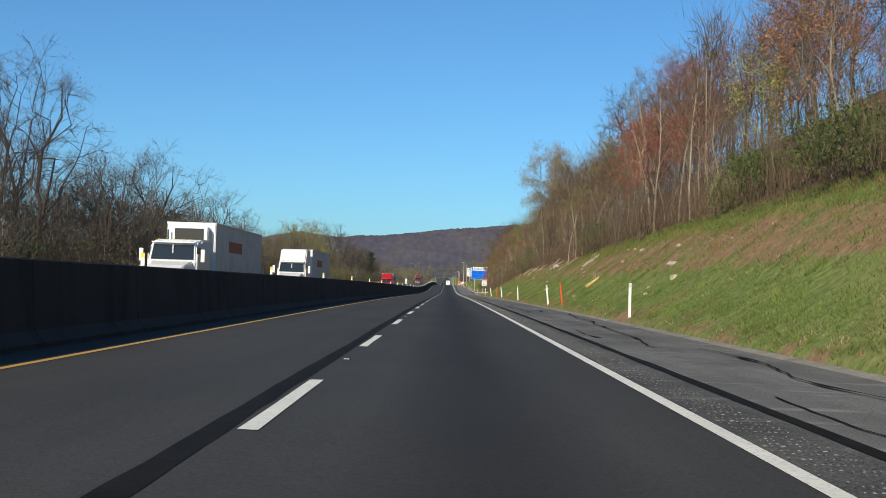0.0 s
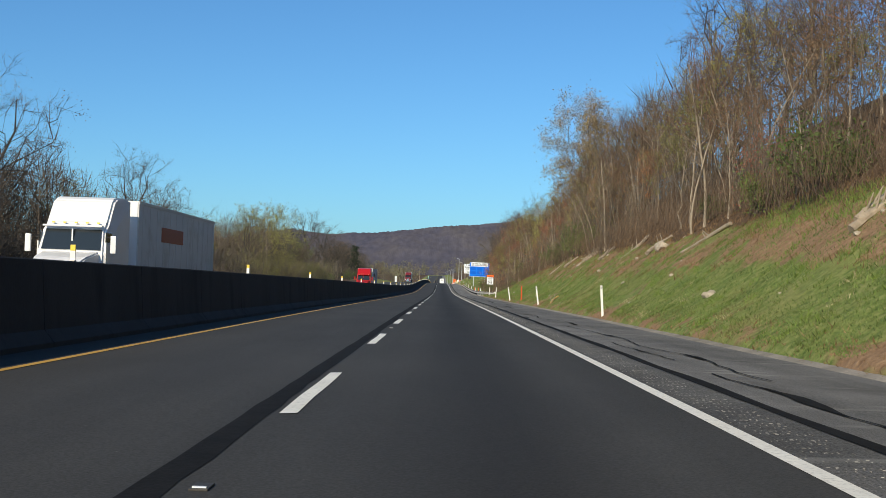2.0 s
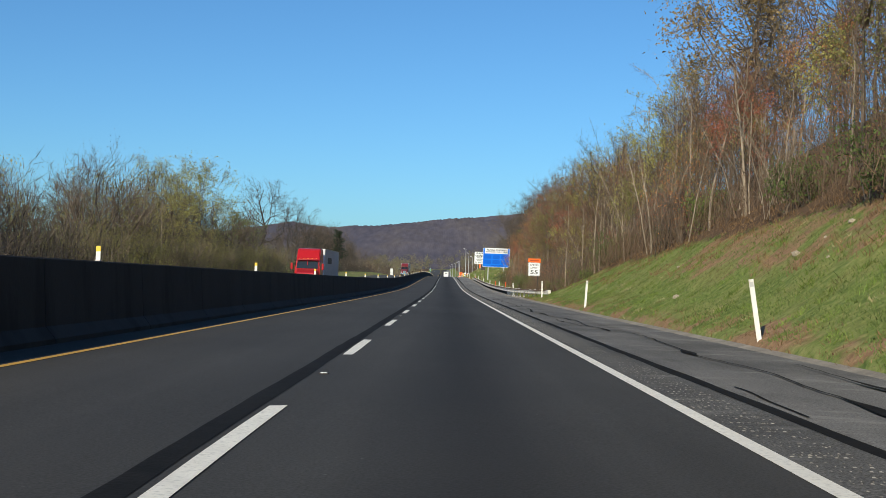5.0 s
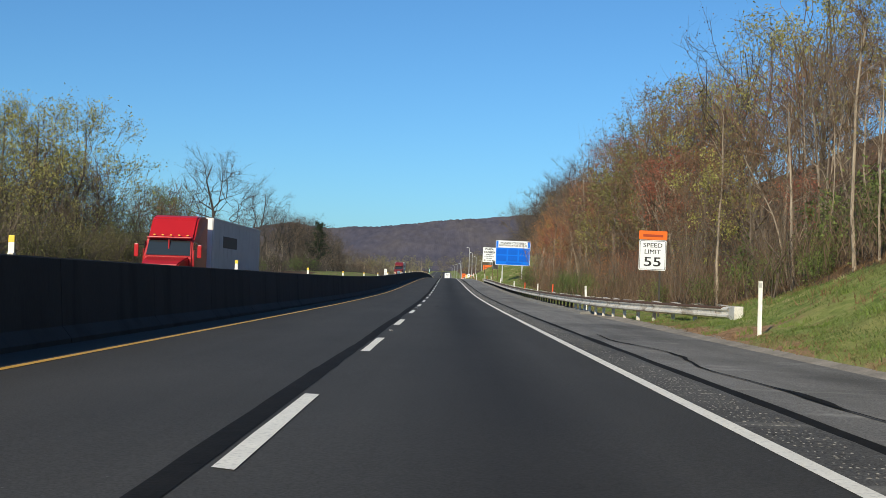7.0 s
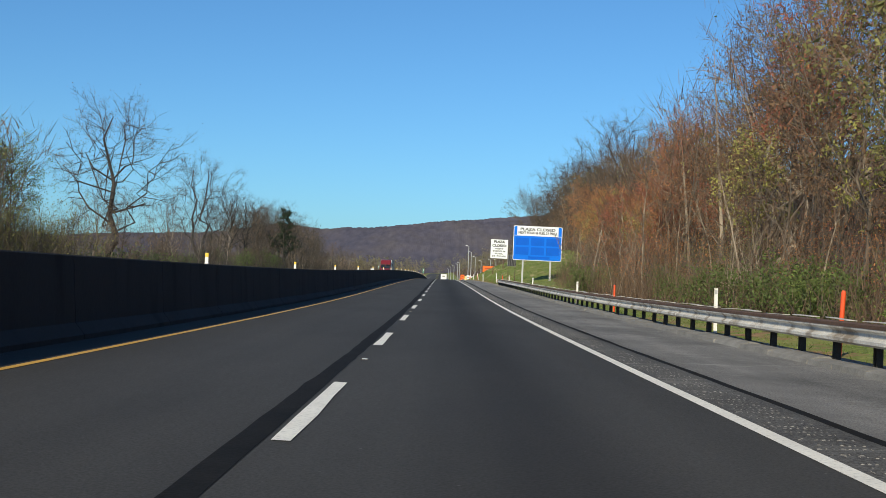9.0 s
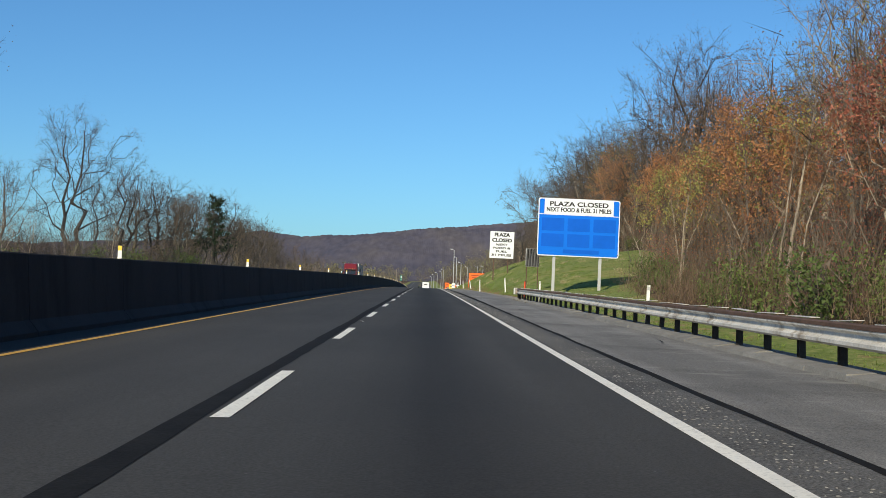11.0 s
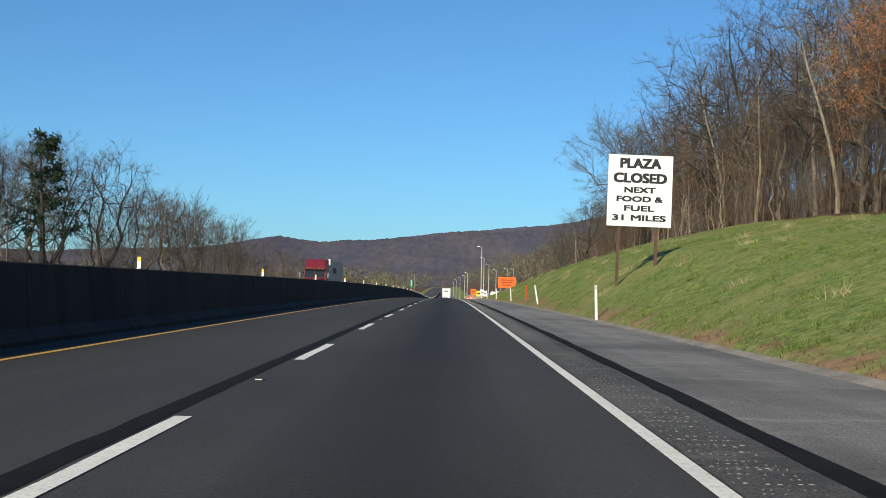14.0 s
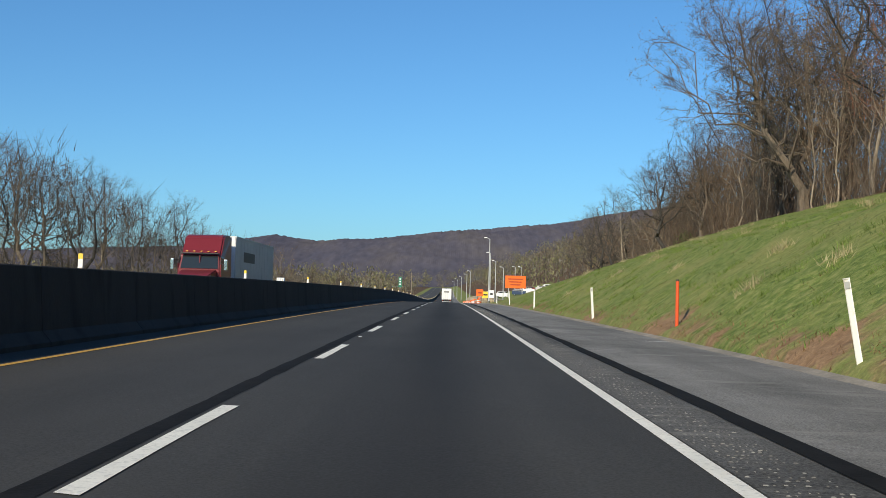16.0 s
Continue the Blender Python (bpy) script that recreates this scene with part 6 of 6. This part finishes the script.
def covered_sign():
    x, y = 8.45, 423.2
    gz = ground_z(x, y)
    root = thing("covered_sign", Matrix.Translation((x, y, gz)), "sign panel wrapped in black ribbed plastic on two posts", "sign")
    zb, h, w = 2.05, 1.42, 1.06
    M["fold_grey"] = surface("paler_black_plastic", (0.10, 0.10, 0.10), .45, var=.2, scale=3, fine=0)
    part("panel", panel(w, h, .04, -.015, .015, 0, zb + h / 2), M["silver"], root, "pale panel edge")
    for k in range(10):
        xx = -w / 2 + .03 + k * (w - .04) / 9.6
        bm = bmesh.new()
        pts = [(xx - .055, zb + .02), (xx + .055, zb + .02), (xx + .13, zb + h - .02), (xx + .03, zb + h - .02)]
        pts = [(min(w / 2, max(-w / 2, a)), b) for a, b in pts]
        f = [bm.verts.new((a, -.020, b)) for a, b in pts]
        g = [bm.verts.new(((pts[i][0] + pts[(i + 1) % 4][0]) / 2 * .15 + sum(p[0] for p in pts) / 4 * .85, -.055, pts[i][1])) for i in (0, 2)]
        bm.faces.new((f[0], g[0], g[1], f[3]))
        bm.faces.new((g[0], f[1], f[2], g[1]))
        part("fold", bm, M["black"] if k % 2 else M["fold_grey"], root, "folded black plastic wrapping")
    for lx in (-.44, .44):
        gl = ground_z(x + lx, y) - gz
        part("post", box(lx, .05, (zb + h - .2 + gl - .5) / 2, .07, .05, zb + h - .2 - gl + .5, .006), M["rust"], root, "brown steel post")


def cat_eyes():
    proto = None
    for k in range(-1, 50):
        y = 8.9 + 12.192 * k + 8.5
        if k % 2 or y > 600 or y < 3:
            continue
        m = Matrix.Translation((LINE_R - LANE_W + .02, y, road_z(y)))
        if proto is None:
            proto = thing("road_stud", m, "small raised reflective road stud between lane dashes", "road stud", "road studs")
            part("casting", box(0, 0, .006, .10, .20, .012, .004), M["dark_steel"], proto)
            part("lens", box(0, -.06, .014, .075, .03, .010, .003), M["white"], proto)
        else:
            copy_thing(proto, m)


# ---- vehicles ----


def wheel(root, x, y, r, w, name="wheel"):
    e = part(name, tube((x - w / 2, y, r), (x + w / 2, y, r), r, r, 22), M["tyre"], root)
    part("rim", tube((x - w / 2 - .01, y, r), (x + w / 2 + .01, y, r), r * .55, r * .5, 16), M["chrome"], e, "bright metal rim")
    return e


def semi(x, y, paint, trailer, label, tall=True, reefer=False):
    """A tractor with a box trailer that faces back along the road; its nose is at y."""
    root = thing("semi_truck", Matrix.Translation((x, y, road_z(y + 8))), label, "truck", "trucks")
    P = M[paint]
    # hood with a sloping, rounded nose
    bm = bmesh.new()
    prof = [(0.0, .55), (0.0, 1.25), (.12, 1.55), (.55, 1.72), (1.9, 1.98), (1.9, .55)]
    a = [bm.verts.new((-1.02, yy, zz)) for yy, zz in prof]
    b = [bm.verts.new((1.02, yy, zz)) for yy, zz in prof]
    for i in (0, 1, 2, 3):
        for s, v in ((.82, a[i]), (.82, b[i])):
            v.co.x *= s if i < 3 else .92
    bm.faces.new(a); bm.faces.new(list(reversed(b)))
    for i in range(len(a)):
        bm.faces.new((a[i], b[i], b[(i + 1) % len(a)], a[(i + 1) % len(a)]))
    bmesh.ops.recalc_face_normals(bm, faces=bm.faces)
    bmesh.ops.bevel(bm, geom=list(bm.edges), offset=.07, segments=2, affect="EDGES")
    part("hood", bm, P, root)
    for s in (-1, 1):
        part("fender", box(s * 1.0, .95, .95, .45, 1.35, .55, .16), P, root)
        part("headlight", box(s * .93, .22, 1.05, .30, .20, .26, .05), M["lamp_glass"], root, "clear headlight")
    part("grille", box(0, -.005, 1.05, .95, .06, .80, .03), M["chrome"], root, "chrome grille")
    for k in range(6):
        part("grille_bar", box(0, -.045, .76 + .12 * k, .88, .02, .03), M["black"], root)
    part("bumper", box(0, -.08, .48, 2.35, .22, .36, .06), M["chrome"] if paint != "paint_white" else P, root)
    # cab and sleeper: stepped profile, leaned windshield
    zt = 3.98 if tall else 3.05
    prof = [(1.75, .75), (1.75, 1.95), (2.12, 2.78), (2.45, 2.98), (3.15, zt - .12), (3.5, zt), (5.1, zt + .05), (5.1, .75)]
    bm = bmesh.new()
    a = [bm.verts.new((-1.2, yy, zz)) for yy, zz in prof]
    b = [bm.verts.new((1.2, yy, zz)) for yy, zz in prof]
    for i in range(2, 6):
        a[i].co.x *= .93; b[i].co.x *= .93
    bm.faces.new(a); bm.faces.new(list(reversed(b)))
    for i in range(len(a)):
        bm.faces.new((a[i], b[i], b[(i + 1) % len(a)], a[(i + 1) % len(a)]))
    bmesh.ops.recalc_face_normals(bm, faces=bm.faces)
    bmesh.ops.bevel(bm, geom=list(bm.edges), offset=.09, segments=2, affect="EDGES")
    part("cab", bm, P, root)
    bm = bmesh.new()
    q = [bm.verts.new(c) for c in ((-1.04, 1.775, 2.02), (1.04, 1.775, 2.02), (.98, 2.085, 2.74), (-.98, 2.085, 2.74))]
    bm.faces.new(q)
    r2 = bmesh.ops.extrude_face_region(bm, geom=list(bm.faces))
    for v in r2["geom"]:
        if isinstance(v, bmesh.types.BMVert):
            v.co.y -= .03
    bmesh.ops.recalc_face_normals(bm, faces=bm.faces)
    part("windshield", bm, M["windshield"], root, "dark windshield glass")
    part("windshield_bar", box(0, 1.90, 2.38, .05, .05, .74, .01), P, root).rotation_euler = (0, 0, 0)
    part("visor", box(0, 1.98, 2.86, 2.1, .28, .06, .02), P if paint != "paint_maroon" else M["black"], root)
    for k in range(5):
        part("marker_lamp", box(-.8 + .4 * k, 2.28, 2.99, .10, .07, .05, .015), M["yellow"], root, "amber roof marker lamp")
    if paint == "paint_white" and tall:
        part("roof_vent", box(0, 3.02, 3.46, .8, .10, .14, .02), M["black"], root, "dark roof opening").rotation_euler = (0, 0, 0)
    for s in (-1, 1):
        part("side_window", box(s * 1.165, 2.35, 2.35, .05, .75, .62, .03), M["windshield"], root, "dark side window")
        part("door", box(s * 1.20, 2.35, 1.55, .04, 1.0, 1.5, .02), P, root)
        part("step", box(s * 1.12, 2.5, .55, .25, 1.3, .18, .03), M["chrome"], root)
        m2 = part("mirror_arm", tube((s * 1.18, 1.9, 2.5), (s * 1.48, 1.75, 2.45), .02, .02, 6), M["black"], root)
        part("mirror", box(s * 1.50, 1.75, 2.22, .20, .12, .62, .04), P if paint != "paint_maroon" else M["chrome"], m2)
        part("fuel_tank", tube((s * .95, 3.1, .75), (s * .95, 4.7, .75), .32, .32, 16), M["chrome"], root)
        part("exhaust_stack", tube((s * 1.05, 5.22, 1.0), (s * 1.05, 5.22, 3.6), .07, .07, 10), M["chrome"], root)
        wheel(root, s * 1.02, .95, .51, .30)
        for yy in (5.9, 7.2):
            wheel(root, s * .98, yy, .51, .52)
        for yy in (19.2, 20.5):
            wheel(root, s * .98, yy, .51, .52)
    part("chassis", box(0, 4.6, .85, .9, 7.2, .28, .03), M["black"], root)
    # trailer: ribbed walls, rails and doors
    T = M[trailer]
    y0, y1, zb, zr = 6.05, 21.6, 1.20, 4.05
    tr = part("trailer", box(0, (y0 + y1) / 2, (zb + zr) / 2, 2.56, y1 - y0, zr - zb, .03), T, root)
    for s in (-1, 1):
        part("top_rail", box(s * 1.285, (y0 + y1) / 2, zr - .06, .035, y1 - y0, .13, .008), M["silver"], tr)
        part("bottom_rail", box(s * 1.285, (y0 + y1) / 2, zb + .08, .035, y1 - y0, .18, .008), M["silver"], tr)
        for k in range(13):
            part("seam", box(s * 1.284, y0 + 1.2 * (k + .5), (zb + zr) / 2, .012, .035, zr - zb - .4, .003), M["trailer_grey"], tr)
        part("landing_leg", box(s * .8, 9.2, .75, .12, .12, .95, .01), M["black"], root)
        part("side_mark", box(s * 1.288, 12.0 if trailer == "trailer_white" else 11.0, 2.9, .010, 4.2, .62), M["orange_ink"] if trailer == "trailer_white" else M["black"], tr, "faded plain coloured mark")
        for zz in (1.5,):
            part("door_leaf", box(s * .63, y1 + .02, (zb + zr) / 2, 1.2, .04, zr - zb - .2, .01), T, tr)
    part("front_wall", box(0, y0 - .012, (zb + zr) / 2 + .05, 2.45, .03, zr - zb - .2, .01), M["white"], tr)
    if reefer:
        part("cooling_unit", box(0, y0 - .30, 3.15, 1.9, .55, 1.3, .06), M["white"], root, "dark-grilled refrigeration unit")
        part("unit_grille", box(0, y0 - .59, 3.2, 1.5, .03, 1.0, .01), M["black"], root)
    part("rear_bumper", box(0, y1 - .05, .55, 2.2, .1, .12, .02), M["black"], root)
    return root


def box_truck(x, y):
    """The white box truck ahead, seen from behind."""
    root = thing("box_truck", Matrix.Translation((x, y, road_z(y))), "white box trailer truck driving away, seen from behind", "truck", "trucks")
    part("cargo_box", box(0, 7.0, 2.6, 2.55, 14, 2.9, .04), M["paint_white"], root)
    for s in (-1, 1):
        part("rear_door", box(s * .62, -.02, 2.55, 1.2, .05, 2.6, .02), M["paint_white"], root)
        part("tail_lamp", box(s * 1.0, -.06, .95, .30, .06, .14, .02), M["orange_ink"], root, "dark red tail lamp")
        part("hinge_bar", tube((s * .3, -.06, 1.3), (s * .3, -.06, 3.8), .018, .018, 6), M["silver"], root)
        for yy in (1.6, 2.9, 12.6):
            wheel(root, s * .98, yy, .5, .5)
        part("mud_flap", box(s * .9, .75, .55, .6, .02, .6), M["black"], root)
    part("door_mark", box(0, -.05, 3.15, 1.2, .01, .3), M["dark_steel"], root, "small plain dark mark")
    part("bumper", box(0, -.05, .55, 2.3, .12, .14, .02), M["silver"], root)
    part("cab", box(0, 15.3, 1.9, 2.4, 2.4, 2.4, .25), M["paint_white"], root)
    part("chassis", box(0, 8, 1.0, 1.0, 15.5, .3, .03), M["black"], root)


# ---- the plaza and works ahead ----


def lamp_post(x, y, h, arm=-1):
    root = thing("street_lamp", upright(x, y), "tall pale steel lamp post with a short arm", "street lamp", "plaza lamp posts")
    part("base", tube((0, 0, -.2), (0, 0, .6), .26, .22, 12), M["curb"], root)
    part("pole", tube((0, 0, .5), (0, 0, h), .17, .10, 10), M["silver"], root)
    part("arm", tube((0, 0, h - .1), (arm * .7, 0, h + .25), .07, .05, 8), M["silver"], root)
    part("lamp_head", box(arm * .95, 0, h + .25, .8, .40, .20, .06, taper=(.8, .8)), M["white"], root, "pale lamp head")


def works():
    for x, y, h in ((10.0, 755, 14.8), (12.9, 830, 14.5), (15.7, 862, 13.0), (19.5, 890, 11.0), (26, 935, 11), (31, 980, 11), (9.0, 930, 12), (9.0, 1010, 12), (7.5, 1080, 12), (6.0, 1160, 12), (4.9, 1280, 11)):
        lamp_post(x, y, h)
    y = 905.0
    root = thing("works_sign", upright(24.5, y), "large plain orange works sign on two posts", "sign")
    part("board", panel(7.2, 4.4, .1, -.03, .03, 0, 5.4), M["orange"], root)
    for k in range(3):
        part("wording_bar", box(0, -.036, 6.4 - k * 1.0, 5.2 - .8 * k, .008, .42), M["orange_ink"], root, "illegible wording bar")
    for s in (-1, 1):
        part("post", box(s * 2.4, .1, 3.2, .2, .16, 7.4, .01), M["silver"], root)
    # small signs, barrels and a shelter at the ramp
    r = np.random.default_rng(8)
    for k in range(16):
        y = 690 + 14 * k
        x = 6.0 + .5 * (k % 3) + .02 * k
        o = thing("traffic_barrel", upright(x, y), "orange and white striped traffic barrel", "barrel", "traffic barrels")
        prev = .0
        for j, (mt, h) in enumerate((("black", .1), ("orange", .25), ("white", .15), ("orange", .15), ("white", .15), ("orange", .2))):
            part("band", tube((0, 0, prev), (0, 0, prev + h), .30 - .05 * prev, .30 - .05 * (prev + h), 14), M[mt], o)
            prev += h
        part("handle", box(0, 0, prev + .04, .18, .05, .08, .01), M["orange"], o)
    for x, y, w, h, z, mt, lab in ((7.6, 742, 1.5, 1.5, 1.6, "orange", "orange diamond-sized works sign on a stand"), (9.9, 775, 1.7, 1.6, 1.3, "yellow", "yellow arrow sign at the plaza ramp"), (9.2, 716, 1.0, 1.5, 1.0, "white", "white roadside sign at the ramp"),
                                   (11.5, 802, 1.8, 1.4, 1.5, "orange", "orange works sign on a stand"), (14.0, 860, 2.2, 2.0, 1.6, "white", "white notice board beside the ramp")):
        o = thing("ramp_sign", upright(x, y), lab, "sign", "works signs")
        part("board", panel(w, h, .08, -.02, .02, 0, z + h / 2), M[mt], o)
        part("mark", box(0, -.026, z + h / 2, w * .6, .008, h * .22), M["black"] if mt != "orange" else M["orange_ink"], o, "plain dark mark")
        for s in (-1, 1):
            part("leg", box(s * w * .3, .05, z / 2, .07, .05, z + .3, .008), M["dark_steel"], o)
    M["van_blue"] = surface("dark_blue_paint", (0.02, 0.045, 0.11), .35, var=.05, scale=1, fine=0)
    for x, y, mt, turn in ((27, 925, "van_blue", 80), (31, 935, "paint_white", 75), (36, 930, "trailer_grey", 95), (22, 945, "paint_white", 60), (40, 950, "paint_white", 90), (34, 965, "paint_maroon", 85)):
        o = thing("parked_van", upright(x, y, turn), "parked van on the plaza lot", "van", "vehicles on the lot")
        part("body", box(0, 0, 1.15, 1.95, 5.0, 1.5, .22), M[mt], o)
        part("roof", box(0, .3, 2.1, 1.75, 3.4, .6, .2), M[mt], o)
        part("windshield", box(0, -1.45, 1.95, 1.6, .12, .5, .04), M["windshield"], o)
        for s in (-1, 1):
            part("side_glass", box(s * .9, .2, 2.0, .06, 2.6, .42, .02), M["windshield"], o)
            for yy in (-1.6, 1.6):
                wheel(o, s * .85, yy, .35, .24)
    # earth heap
    M["pale_earth"] = surface("pale_earth", (0.40, 0.33, 0.22), 0.95, var=.25, scale=.6, fine=4, bump=.5)
    bm = bmesh.new()
    bmesh.ops.create_icosphere(bm, subdivisions=4, radius=1)
    for v in bm.verts:
        v.co *= 1 + .25 * noise.noise(v.co * 2.0) + .1 * noise.noise(v.co * 6.0)
        v.co = Vector((v.co.x * 6, v.co.y * 14, max(-.2, v.co.z) * 3.2))
    o = part("earth_heap", bm, M["pale_earth"], smooth=True)
    o.matrix_world = upright(13.5, 900)
    tagged(o, "heap of pale earth and gravel beside the ramp", "earth heap")
    # green sign and box beyond the barrier
    o = thing("marker_sign", Matrix.Translation((-6.4, 655, road_z(655) + 1.3)), "narrow green marker sign on a thin post on the barrier", "sign")
    part("board", panel(.46, 1.5, .04, -.01, .01, 0, 1.5), M["green_sign"], o)
    for k in range(3):
        part("number_bar", box(0, -.015, 1.95 - .38 * k, .22, .006, .2), M["white"], o, "illegible pale bar")
    part("post", box(0, .04, .9, .06, .05, 1.9, .005), M["silver"], o)
    o = thing("utility_pole", Matrix.Translation((-19.5, 1150, ground_z(-19.5, 1150))), "tall pale utility pole beyond the barrier", "pole")
    part("pole", tube((0, 0, -.3), (0, 0, 15), .2, .12, 10), M["pale_bark"], o)
    part("crossarm", box(0, 0, 14, 2.6, .12, .14, .02), M["bark"], o)
    o = thing("roadside_cabinet", Matrix.Translation((-21.8, 640, ground_z(-21.8, 640))), "white ribbed roadside cabinet beyond the barrier", "cabinet")
    part("body", box(0, 0, 1.4, 1.0, .9, 2.8, .04), M["white"], o)
    for k in range(3):
        part("rib", box(-.3 + .3 * k, -.46, 1.45, .08, .03, 2.5, .01), M["silver"], o)


def barns():
    """Farm buildings glimpsed through the trees on the far side."""
    M["barn_red"] = surface("red_siding", (0.36, 0.06, 0.035), .8, var=.15, scale=2)
    M["roof_grey"] = surface("grey_metal_roof", (0.42, 0.42, 0.41), .5, .2, var=.1, scale=2)
    for x, y, w, d, h, mt, lab in ((-70, 228, 9, 7, 3.2, "barn_red", "low red farm building behind the trees"), (-92, 262, 16, 9, 5, "white", "white farm building behind the trees"),
                                   (-88, 462, 12, 9, 5.5, "white", "white house behind the bare trees"), (-75, 440, 7, 6, 3.4, "barn_red", "small red shed behind the bare trees")):
        z = ground_z(x, y)
        o = thing("house", Matrix.Translation((x, y, z)), lab, "house", "farm buildings")
        part("wall", box(0, 0, h / 2 - .3, w, d, h + .6, .02), M[mt], o)
        bm = prism([(-w / 2 - .4, h - .1), (0, h + w * .22), (w / 2 + .4, h - .1), (w / 2 + .4, h + .1), (0, h + w * .22 + .25), (-w / 2 - .4, h + .1)], -d / 2 - .4, d / 2 + .4)
        part("roof", bm, M["roof_grey"], o, "pale grey metal roof")
        for k in range(3):
            wn = part("window", box(-w * .3 + k * w * .3, -d / 2 - .01, h * .5, .9, .06, 1.2, .02), M["silver"], o)
            part("pane", box(-w * .3 + k * w * .3, -d / 2 - .045, h * .5, .75, .02, 1.05), M["windshield"], wn)
        part("door", box(w / 2 + .01, 0, 1.0, .06, 1.0, 2.0, .02), M["trailer_grey"], o)


marker_posts()
guard_rail()
plaza_board()
closed_board()
speed_sign()
covered_sign()
cat_eyes()
semi(-13.4, 57.0, "paint_white", "trailer_white", "white tractor with a long white box trailer", tall=False, reefer=True)
semi(-13.2, 100.5, "paint_white", "trailer_white", "white high-roof tractor with a white box trailer")
semi(-13.4, 264.8, "paint_red", "trailer_grey", "red high-roof tractor with a grey box trailer")
semi(-13.4, 544.0, "paint_maroon", "trailer_grey", "maroon tractor with a grey box trailer")
box_truck(.35, 800.0)
works()
barns()
